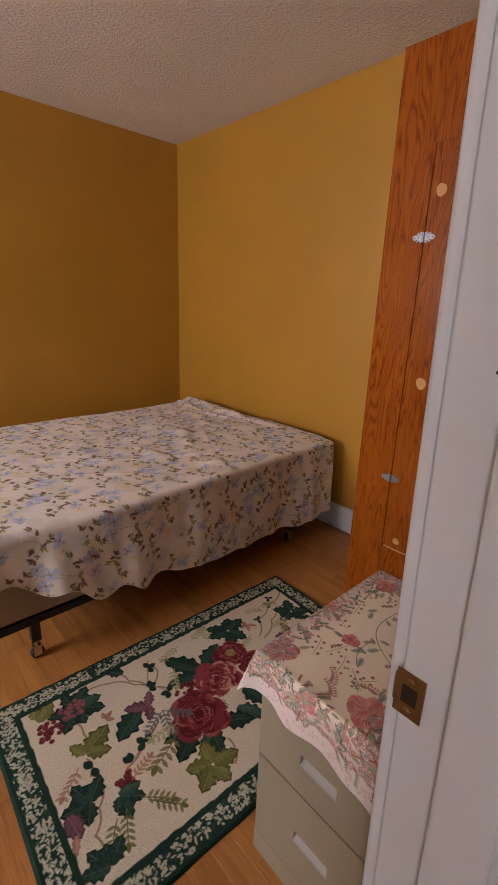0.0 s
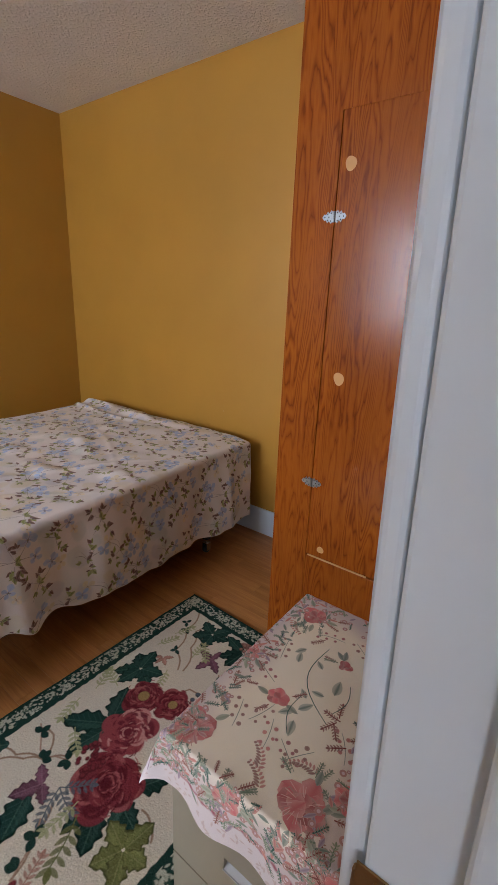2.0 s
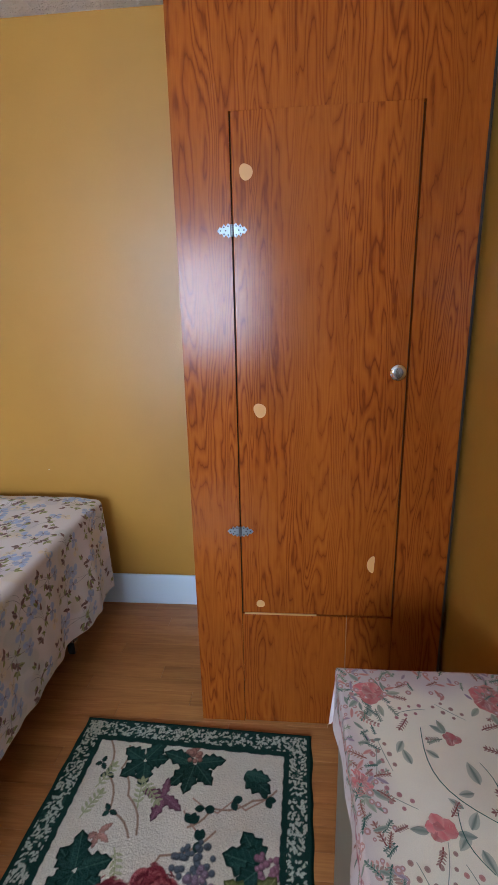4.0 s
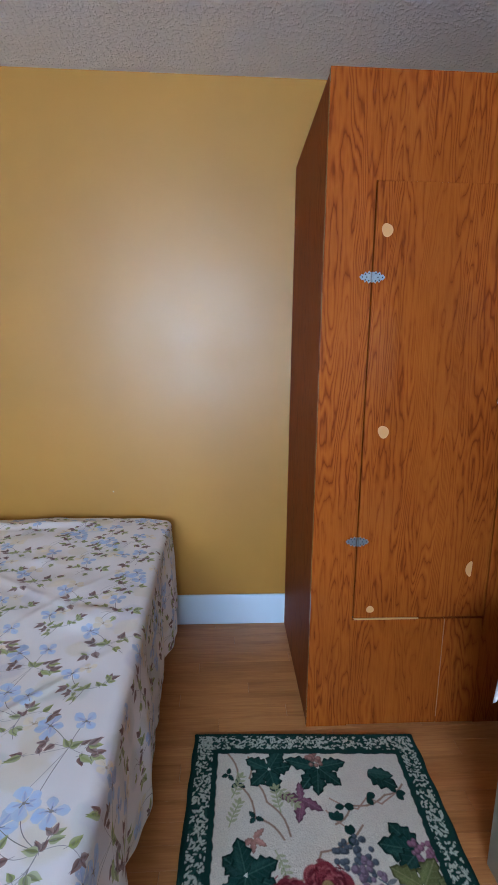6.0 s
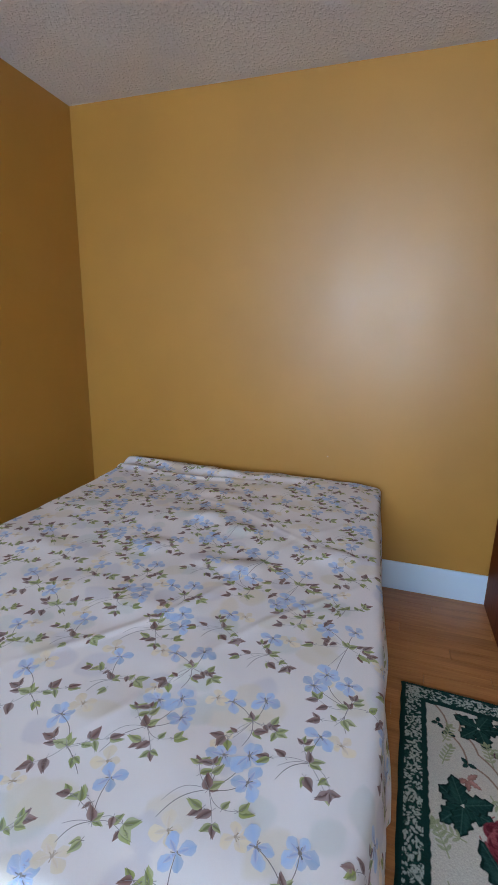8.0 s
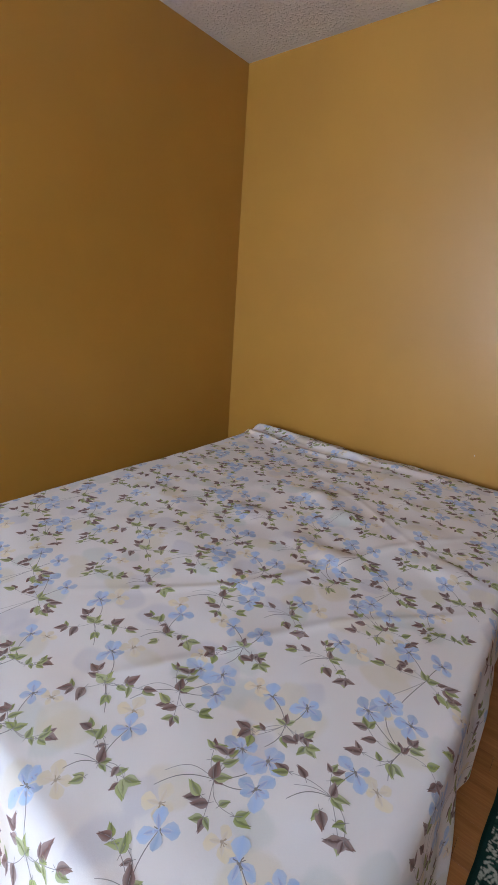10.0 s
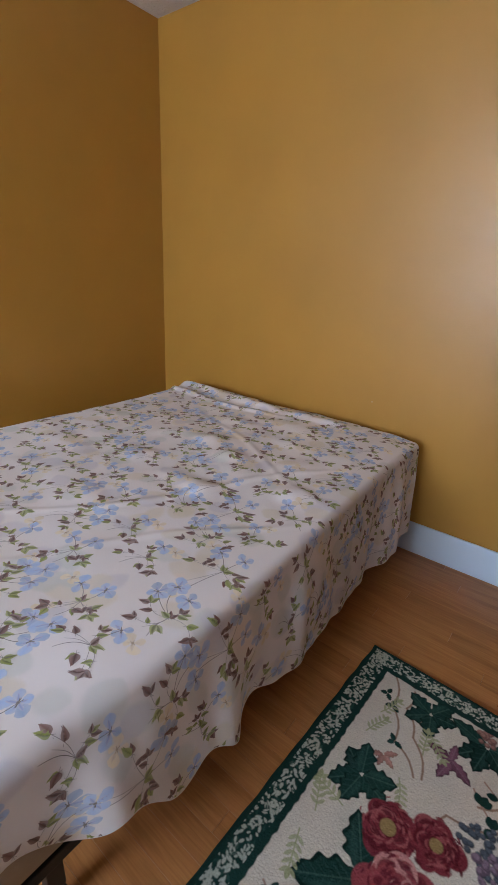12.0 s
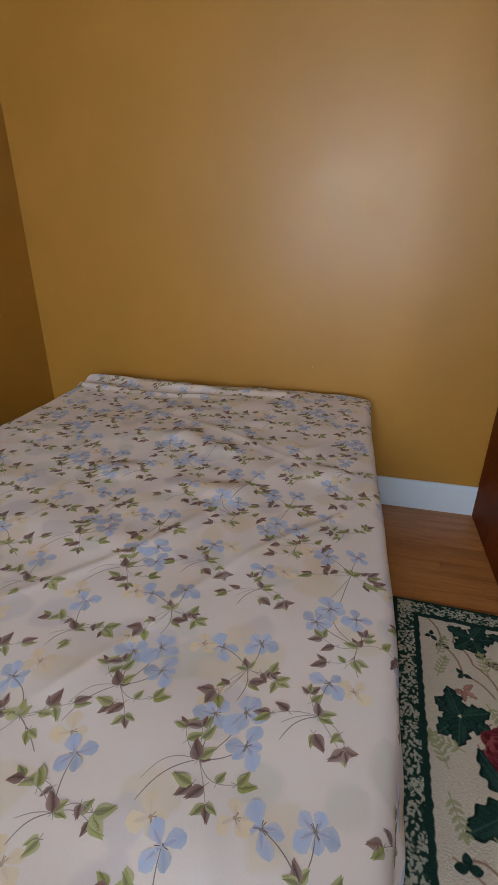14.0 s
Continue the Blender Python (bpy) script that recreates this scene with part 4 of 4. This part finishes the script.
    ivy(c, [at(0.66, 1.16), at(0.63, 1.13), at(0.594, 1.11), at(0.57, 1.10), at(0.54, 1.08)], rnd, green, 0.034)
    fern(c, *at(0.73, 1.09), 0.7, 0.12, olive, rnd)
    fern(c, *at(0.75, 1.12), 0.2, 0.09, pale_olive, rnd)
    spray(c, *at(0.770, 0.925), 0.5, 5, 0.085, olive, ovein, rnd, 4.8, 0.46)
    # the near end
    for x1, y1 in ((0.575, 1.345), (0.50, 1.325), (0.43, 1.33), (0.40, 1.42), (0.47, 1.49), (0.55, 1.47), (0.58, 1.40)):
        leaf(0.485, 1.408, x1, y1, 0.34, green if rnd.random() < 0.7 else mid)
    berries(0.478, 1.410, 0.042, (0.30, 0.10, 0.12), 16)
    leaf(0.37, 1.43, 0.43, 1.48, 0.36, olive, ovein)
    leaf(0.36, 1.45, 0.38, 1.50, 0.36, olive, ovein)
    berries(0.388, 1.372, 0.042, reds[1], 14)
    for x1, y1 in ((0.555, 1.270), (0.43, 1.275), (0.535, 1.185)):
        leaf(0.465, 1.220, x1, y1, 0.36, olive, ovein)
    fern(c, *at(0.43, 1.19), 0.9, 0.085, rust, rnd)
    spray(c, *at(0.557, 1.295), 3.6, 3, 0.035, rust, None, rnd, 2.0, 0.3)
    ivy(c, [at(0.47, 1.18), at(0.464, 1.162), at(0.45, 1.14)], rnd, green, 0.036)
    for x1, y1 in ((0.345, 1.085), (0.395, 1.145), (0.475, 1.125), (0.40, 1.015)):
        leaf(0.425, 1.070, x1, y1, 0.38)
    for x1, y1 in ((0.56, 0.985), (0.505, 0.955), (0.565, 1.030), (0.475, 0.995)):
        leaf(0.498, 1.030, x1, y1, 0.36, green if y1 < 1 else mid)
    berries(0.533, 1.066, 0.026, reds[1], 8)
    fern(c, *at(0.55, 1.05), 3.6, 0.075, rust, rnd)
    for x0, y0, a in ((0.55, 0.985, 2.6), (0.57, 0.96, 2.2), (0.50, 0.985, 1.2), (0.47, 0.98, 0.8)):
        fern(c, *at(x0, y0), a, 0.085, olive, rnd)
    leaf(0.36, 1.075, 0.375, 1.000, 0.40, plum, (0.3, 0.16, 0.2))
    leaf(0.365, 1.015, 0.35, 0.965, 0.20, rust, None)
    for x1, y1 in ((0.465, 0.935), (0.42, 0.945), (0.375, 0.955), (0.345, 0.915)):
        leaf(0.415, 0.890, x1, y1, 0.36)
    # border: scattered cream leaflets between two dark green lines
    edge = np.minimum(np.minimum(U, RL - U), np.minimum(V, RW - V))
    wob = edge + 0.0015 * waves(U, V, 2, 6, 90, 220)
    band = np.clip((0.092 - wob) / 0.003 + 0.5, 0, 1)
    c.col += band[..., None] * (np.array(green) - c.col)
    inner = (edge > 0.017) & (edge < 0.074)
    keep = c.col.copy()
    for k in range(3400):
        if rnd.random() < 0.62:
            x, y = rnd.uniform(0.02, RL - 0.02), rnd.choice((rnd.uniform(0.018, 0.073), RW - rnd.uniform(0.018, 0.073)))
        else:
            x, y = rnd.choice((rnd.uniform(0.018, 0.073), RL - rnd.uniform(0.018, 0.073))), rnd.uniform(0.02, RW - 0.02)
        c.leaf(x, y, rnd.uniform(0, 6.28), rnd.uniform(0.010, 0.019), rnd.uniform(0.0024, 0.0036), (0.46, 0.47, 0.38) if rnd.random() < 0.75 else mid, 0.95, 0.003)
    c.col = np.where(inner[..., None], c.col, keep)
    c.col *= (1 + 0.065 * np.random.default_rng(5).standard_normal(U.shape))[..., None].clip(0.75, 1.25)
    h = 0.0105 + 0.0005 * np.random.default_rng(7).standard_normal(U.shape) + 0.0012 * waves(U, V, 6, 5, 4, 9)
    h *= np.minimum(1, 0.12 + edge / 0.009)
    h = np.where(edge < 1e-6, 0.0006, h)
    wav = 0.0016 * waves(U, V, 9, 4, 30, 60) * smooth(0.02, 0.0, edge)
    P = np.stack([1.640 - U, 1.522 - V + wav, h], -1)
    a = radians(-2.0)
    x, y = P[..., 0] - 1.640, P[..., 1] - 1.522
    P[..., 0], P[..., 1] = 1.640 + x * math.cos(a) - y * math.sin(a), 1.522 + x * math.sin(a) + y * math.cos(a)
    ob = grid_mesh("rug", P[:, ::-1], c.col[:, ::-1], PILE)
    return tagged(ob, "cream tufted rug with roses, dark leaves and green border", "rug")


make_rug()

# ---- filing cabinet ----
CX0, CX1, CY0, CY1, CH = 0.695, 1.190, 0.318, 0.682, 0.640
cabinet = empty("filing_cabinet", (CX0 + CX1) / 2, (CY0 + CY1) / 2, 0)
tagged(cabinet, "beige enamelled steel filing cabinet with two closed drawers", "filing cabinet")
bm = bmesh.new()
add_box(bm, (CX0 + 0.016, CY0, 0.0), (CX1 - 0.016, CY1, CH), 0.004)
add_box(bm, (CX0 + 0.002, CY0 + 0.001, 0.0), (CX0 + 0.0155, CY1 - 0.001, 0.070), 0.002)
under(cabinet, mesh_object("body", bm, BEIGE_STEEL))


def drawer(z0, z1):
    """A drawer front with a recessed pull slot near its top."""
    y0, y1, sz = CY0 + 0.006, CY1 - 0.006, z1 - 0.152
    s0, s1, h = 0.452, 0.550, 0.030
    bm = bmesh.new()
    for lo, hi in (((y0, z0), (s0, z1)), ((s1, z0), (y1, z1)), ((s0, z0), (s1, sz)), ((s0, sz + h), (s1, z1))):
        add_box(bm, (CX0, lo[0], lo[1]), (CX0 + 0.015, hi[0], hi[1]))
    bmesh.ops.remove_doubles(bm, verts=bm.verts, dist=0.0004)
    front = under(cabinet, mesh_object("drawer", bm, BEIGE_STEEL))
    bm = bmesh.new()
    x0, x1 = CX0 + 0.0005, CX0 + 0.0145
    lo = [bm.verts.new((x0 + (x1 - x0) * k, y, sz + h * f)) for y in (s0, s1) for k, f in ((0.0, 0.0), (0.7, 0.25), (1.0, 0.6), (1.0, 1.0))]
    for k in range(3):
        bm.faces.new((lo[k], lo[k + 4], lo[k + 5], lo[k + 1]))
    add_box(bm, (CX0 - 0.0015, s0 - 0.002, sz - 0.003), (CX0 + 0.002, s1 + 0.002, sz), 0.0006)
    under(cabinet, mesh_object("pull", bm, SLOT))
    return front


drawer(0.345, 0.578)
drawer(0.078, 0.340)
under(cabinet, box("top_rail", (CX0 + 0.001, CY0 + 0.001, 0.583), (CX0 + 0.0155, CY1 - 0.001, CH - 0.001), BEIGE_STEEL, 0.002))


# ---- tablecloth ----
def make_cloth():
    rnd = random.Random(23)
    nu, nv = 240, 200
    u = np.linspace(CX0 - 0.132, CX1 + 0.070, nu)
    f = np.linspace(0, 1, nv)
    vN = CY1 + 0.075 + 0.006 * np.sin(u * 22) + 0.075 * smooth(1.12, 1.22, u)
    V = (CY0 + 0.002) + (vN - CY0)[:, None] * f[None, :]
    U = np.repeat(u[:, None], nv, 1)
    U = U - (0.055 * smooth(0.55, 0.30, V) - 0.02) * smooth(CX0 + 0.02, CX0 - 0.15, U)
    along = np.where(U < CX0, V, U)
    fold = 0.8 * np.sin(along * 24 + 0.6) + 0.5 * np.sin(along * 47)
    P = draped(U, V, CX0 - 0.004, CX1 + 0.002, CY0, CY1 + 0.003, CH + 0.0055, 0.006, 0.10, fold)
    P[..., 2] += 0.0010 * waves(U, V, 2, 8, 14, 40) * smooth(-0.01, 0.03, U - CX0) * smooth(0.01, -0.03, V - CY1)
    ex = np.maximum(CX0 - U, 0) * np.maximum(V - CY1, 0)
    P[..., 0] -= np.sqrt(ex) * 0.25
    P[..., 1] += np.sqrt(ex) * 0.35
    base = (0.92, 0.85, 0.69)
    c = Print(np.repeat(u[:, None], nv, 1), V, base)
    motifs = Motifs(u, V, P, base)
    UU = c.U
    coral, pink, lilac = (0.52, 0.10, 0.10), (0.34, 0.035, 0.07), (0.40, 0.28, 0.42)
    teal, sage, rust = (0.05, 0.13, 0.105), (0.19, 0.25, 0.17), (0.27, 0.075, 0.06)
    a0, a1, b0, b1 = CX0 - 0.085, CX1 + 0.012, CY0 + 0.012, CY1 + 0.035
    inset = np.minimum(np.minimum(UU - a0, a1 - UU), np.minimum(V - b0, b1 - V))
    outer = inset < 0
    c.col[outer] = (0.70, 0.63, 0.63)
    w = smooth(0.11, 0.02, inset + 0.01 * waves(UU, V, 4, 6, 25, 60)) * (inset > 0)
    c.col += 0.5 * w[..., None] * (np.array(lilac) - c.col)

    def border_point(d):
        side = rnd.random()
        if side < 0.33:
            return a0 + d, rnd.uniform(b0, b1)
        if side < 0.42:
            return a1 - d, rnd.uniform(b0, b1)
        return rnd.uniform(a0, a1), (b1 - d if side < 0.72 else b0 + d)

    for _ in range(900):
        x, y = border_point(rnd.uniform(0.0, 0.080))
        k = rnd.random()
        if k < 0.35:
            fern(motifs, x, y, rnd.uniform(0, 6.28), rnd.uniform(0.014, 0.026), rnd.choice((teal, teal, sage, rust)), rnd)
        elif k < 0.70:
            r = rnd.uniform(0.003, 0.007)
            motifs.disc(x, y, r, pink, 0.8, 0.003)
            motifs.disc(x, y, r * 0.45, (0.66, 0.5, 0.55), 0.9, 0.003)
        else:
            motifs.leaf(x, y, rnd.uniform(0, 6.28), rnd.uniform(0.014, 0.028), 0.0035, rnd.choice((teal, (0.22, 0.12, 0.24), coral)), 0.85)
    def poppy(x, y, r):
        a0 = rnd.uniform(0, 6.28)
        for ring, count in ((1.0, 6), (0.66, 5)):
            for k in range(count):
                b = a0 + 6.28 * k / count + rnd.uniform(-0.3, 0.3)
                f = rnd.uniform(0.75, 1.25) * (1.0 if ring == 1.0 else 0.85)
                motifs.leaf(x - 0.2 * r * math.cos(b), y - 0.2 * r * math.sin(b), b, ring * r * rnd.uniform(0.95, 1.3), ring * r * 0.46, [min(1, q * f) for q in rosy], 0.95, shape=1.5, n=9, edge=rnd.uniform(0.72, 0.95), tip=0.65, teeth=0.12, curl=rnd.uniform(-0.2, 0.2))
        for k in range(26):
            b, d = rnd.uniform(0, 6.28), rnd.uniform(0.25, 0.5)
            motifs.stem([(x + d * r * math.cos(b), y + d * r * math.sin(b)), (x + (d + 0.4) * r * math.cos(b + 0.1), y + (d + 0.4) * r * math.sin(b + 0.1))], 0.0008, rnd.choice((pink, coral, (0.75, 0.42, 0.38))), 0.7)
        for k in range(3):
            motifs.leaf(x + rnd.uniform(-0.3, 0.2) * r, y + rnd.uniform(-0.3, 0.3) * r, rnd.uniform(0, 6.28), 0.45 * r, 0.09 * r, pink, 0.8)

    def berry_spray(x, y, a, color):
        pts, _e = arc(x, y, a, 0.06, rnd.uniform(-0.6, 0.6), 6)
        motifs.stem(pts, 0.0009, teal, 0.7)
        for k, (px, py) in enumerate(pts[1:]):
            side = 1 if k % 2 else -1
            motifs.disc(px - side * 0.009 * math.sin(a), py + side * 0.009 * math.cos(a), rnd.uniform(0.003, 0.0048), color, 0.85)

    rosy = (0.58, 0.125, 0.135)
    flowers_at = ((1.129, 0.630, 0.042), (1.124, 0.399, 0.046), (0.875, 0.568, 0.026), (0.727, 0.652, 0.050), (0.733, 0.434, 0.050), (0.924, 0.377, 0.034), (0.936, 0.679, 0.028), (1.029, 0.500, 0.018), (0.783, 0.383, 0.026), (0.660, 0.540, 0.034), (0.66, 0.36, 0.040))
    for x, y, r in flowers_at:
        for _ in range(5 if r > 0.027 else 2):
            b = rnd.uniform(0, 6.28)
            motifs.leaf(x + 0.8 * r * math.cos(b), y + 0.8 * r * math.sin(b), b + rnd.uniform(-0.4, 0.4), 0.028, 0.006, rnd.choice((sage, teal)), 0.8, shape=0.8)
            fern(motifs, x + r * math.cos(b + 1), y + r * math.sin(b + 1), b + 1, 0.024, rnd.choice((sage, rust, rust)), rnd)
        poppy(x, y, r * 0.86)
    # open middle: a branching twig with leaves, berries and rust-coloured feathery leaves
    motifs.stem(bend((0.880, 0.470), (1.050, 0.550), 0.22, 10), 0.0012, teal)
    motifs.stem(bend((0.905, 0.470), (0.985, 0.470), -0.15, 6), 0.0010, teal)
    motifs.stem(bend((0.820, 0.515), (0.905, 0.535), 0.15, 6), 0.0010, teal)
    for x, y, a, L in ((0.945, 0.485, 0.15, 0.050), (0.93, 0.50, 1.7, 0.032), (0.99, 0.535, 0.9, 0.030), (0.875, 0.525, -0.6, 0.040), (0.870, 0.530, 2.4, 0.040), (0.850, 0.520, 3.4, 0.042), (0.905, 0.525, 0.9, 0.030), (1.02, 0.59, 2.6, 0.036), (0.975, 0.585, 0.3, 0.038)):
        L *= 0.8
        motifs.leaf(x, y, a, L, L * 0.24, (0.24, 0.30, 0.22), 0.75, shape=0.8)
        motifs.leaf(x, y, a, L * 0.9, L * 0.10, teal, 0.85, shape=0.8)
    for x, y, a in ((0.895, 0.455, 2.6), (0.900, 0.450, 1.6), (0.905, 0.455, 0.4), (0.890, 0.460, 3.8), (1.00, 0.42, 1.0), (0.86, 0.42, 2.2), (0.98, 0.66, 1.2), (0.845, 0.655, 0.4), (1.07, 0.57, 2.6), (1.05, 0.44, 5.2)):
        fern(motifs, x, y, a, 0.028, rust, rnd)
    for x, y, a in ((0.740, 0.520, 0.1), (0.715, 0.500, 0.4), (0.800, 0.640, 0.5), (0.79, 0.44, 1.2), (1.03, 0.37, 2.0), (1.08, 0.66, 3.4)):
        for k in range(8):
            b, w = a + 0.16 * k, 0.014 - 0.0011 * k
            px, py = x + 0.0062 * k * math.cos(a + 0.08 * k), y + 0.0062 * k * math.sin(a + 0.08 * k)
            motifs.leaf(px, py, b + 1.0, w, 0.0024, rust, 0.85)
            motifs.leaf(px, py, b - 1.0, w * 0.8, 0.0024, coral, 0.75)
    for x, y, a in ((0.77, 0.60, 0.2), (0.80, 0.585, -0.5), (0.82, 0.46, 2.4), (0.77, 0.47, 0.9), (0.96, 0.62, 0.3), (1.07, 0.46, 1.0), (1.00, 0.64, 3.0), (0.90, 0.595, 1.2), (0.83, 0.41, 0.2), (1.09, 0.53, 1.5), (0.83, 0.55, 3.6)):
        berry_spray(x, y, a, rnd.choice((pink, rust, coral)))
    # scalloped line and stamped hem
    line = np.clip(1.4 - np.abs(inset - 0.004 - 0.0022 * np.sin((UU + V) * 220)) / 0.0030, 0, 1)
    c.col += 0.85 * line[..., None] * (np.array(pink) - c.col)
    for _ in range(420):
        x, y = border_point(-rnd.uniform(0.012, 0.065))
        motifs.leaf(x, y, rnd.uniform(0, 6.28), 0.011, 0.0025, (0.42, 0.28, 0.34), 0.7)
    ob = grid_mesh("tablecloth", P, c.col, CLOTH)
    flowers = motifs.build("flower_print", CLOTH)
    flowers.parent = ob
    tagged(flowers, "coral flowers and fine sprays in a lilac border", kind="stuff")
    return tagged(ob, "cream cotton tablecloth with coral flowers over the filing cabinet", "tablecloth")


make_cloth()


# ---- round hair brush ----
def hair_brush(x, y, z, turn):
    """Barrel with rows of bristles, a copper band and a tapered black grip."""
    base = empty("hair_brush", x, y, z)
    tagged(base, "black round hair brush with a copper band on the tablecloth", "hair brush")
    m = Matrix.Translation((x, y, z)) @ Matrix.Rotation(turn, 4, "Z") @ Matrix.Rotation(radians(90), 4, "Y")
    bm = bmesh.new()
    lathe(bm, [(0.004, 0.118), (0.012, 0.115), (0.014, 0.108), (0.014, 0.004), (0.015, 0.0)], m, 24)
    under(base, mesh_object("barrel", bm, BLACK, True))
    bm = bmesh.new()
    for k in range(26):
        for j in range(20):
            a = 2 * math.pi * (j + 0.5 * (k % 2)) / 20
            h = 0.008 + k * 0.0038
            t = m @ Matrix.Translation((0, 0, h)) @ Matrix.Rotation(a, 4, "Z") @ Matrix.Translation((0.014, 0, 0)) @ Matrix.Rotation(radians(90), 4, "Y")
            bmesh.ops.create_cone(bm, segments=3, radius1=0.0007, radius2=0.0004, depth=0.010, cap_ends=False, matrix=t @ Matrix.Translation((0, 0, 0.004)))
    tagged(under(base, mesh_object("bristles", bm, BLACK)), kind="stuff")
    bm = bmesh.new()
    lathe(bm, [(0.012, 0.004), (0.019, 0.0), (0.020, -0.008), (0.018, -0.016), (0.010, -0.020)], m, 24)
    lathe(bm, [(0.0105, -0.048), (0.013, -0.052), (0.0135, -0.09), (0.012, -0.13), (0.010, -0.140), (0.003, -0.143)], m, 24)
    under(base, mesh_object("grip", bm, BLACK, True))
    bm = bmesh.new()
    lathe(bm, [(0.0095, -0.019), (0.0098, -0.034), (0.0098, -0.049)], m, 24)
    under(base, mesh_object("band", bm, COPPER, True))
    return base


hair_brush(0.930, 0.337, CH + 0.0285, radians(2))


# ---- carved frame standing on the cabinet against the wall ----
def carved_frame():
    x0, x1, z0, z1, y0, y1 = 0.56, 1.215, CH + 0.008, 1.46, YS + 0.003, 0.308
    ob = empty("picture_frame", (x0 + x1) / 2, y0, z0)
    tagged(ob, "dark gilt carved picture frame standing on the tablecloth", "picture frame")
    w = 0.075
    prof = [(0.0, 0.0), (0.0, 0.75), (0.10, 0.95), (0.2, 0.8), (0.32, 0.62), (0.5, 0.85), (0.66, 1.0), (0.82, 0.8), (0.92, 0.55), (1.0, 0.45), (1.0, 0.0)]
    bm = bmesh.new()
    rings = []
    for sx, sz in ((x0, z0), (x1, z0), (x1, z1), (x0, z1)):
        dx, dz = (1 if sx == x0 else -1), (1 if sz == z0 else -1)
        rings.append([bm.verts.new((sx + dx * a * w, y0 + (y1 - y0) * b, sz + dz * a * w)) for a, b in prof])
    for k in range(4):
        a, b = rings[k], rings[(k + 1) % 4]
        for i in range(len(prof)):
            j = (i + 1) % len(prof)
            bm.faces.new((a[i], a[j], b[j], b[i]))
    bmesh.ops.recalc_face_normals(bm, faces=bm.faces)
    under(ob, mesh_object("moulding", bm, GILT))
    # carved beads along the two ridges
    bm = bmesh.new()
    for off, step, r in ((0.10, 0.011, 0.0048), (0.66, 0.017, 0.0075)):
        d = off * w
        n = int((z1 - z0) / step)
        for k in range(n):
            for x in (x0 + d, x1 - d):
                bmesh.ops.create_icosphere(bm, subdivisions=1, radius=r, matrix=Matrix.Translation((x, y1 - 0.002, z0 + (k + 0.5) * step)) @ Matrix.Rotation(0.6, 4, "Y") @ Matrix.Diagonal((0.7, 0.8, 1.2, 1)))
        n = int((x1 - x0) / step)
        for k in range(n):
            for z in (z0 + d, z1 - d):
                bmesh.ops.create_icosphere(bm, subdivisions=1, radius=r, matrix=Matrix.Translation((x0 + (k + 0.5) * step, y1 - 0.002, z)) @ Matrix.Rotation(-0.6, 4, "Y") @ Matrix.Diagonal((1.2, 0.8, 0.7, 1)))
    tagged(under(ob, mesh_object("carving", bm, GILT, True)), kind="stuff")
    under(ob, box("backing", (x0 + w, y0, z0 + w), (x1 - w, y0 + 0.012, z1 - w), GILT))


carved_frame()

# ---- floor strips ----
STRIP_W, STRIP_L = 0.0655, 0.78
bm = bmesh.new()
add_box(bm, (0.0003, 0.0003, -0.0095), (STRIP_W - 0.0003, STRIP_L - 0.0005, 0.0))
bmesh.ops.bevel(bm, geom=[e for e in bm.edges if all(v.co.z > -0.001 for v in e.verts)], offset=0.0006, segments=1, affect="EDGES")
strip_mesh = bpy.data.meshes.new("plank")
bm.to_mesh(strip_mesh)
bm.free()
strip_mesh.materials.append(PLANK)
rs = random.Random(31)
far = bmesh.new()
x, row = XW, 0
while x < XE - 0.02:
    y = HALL_Y - ((row * 0.31 + rs.uniform(0, 0.12)) % STRIP_L)
    while y < YN:
        y0, y1 = max(y, HALL_Y + 0.002), min(y + STRIP_L, YN - 0.002)
        if x > -0.10 and y1 > 0.05:
            p = new("plank", strip_mesh)
            p.location = (x, y0, 0)
            p.scale.y = (y1 - y0) / STRIP_L
            p.parent = floor
        elif y1 > y0 + 0.01:
            add_box(far, (x + 0.0003, y0 + 0.0003, -0.0095), (x + STRIP_W - 0.0003, y1 - 0.0003, 0.0))
        y += STRIP_L
    x += STRIP_W
    row += 1
rest = mesh_object("plank_field", far, PLANK, parent=floor)
tagged(rest, kind="stuff")
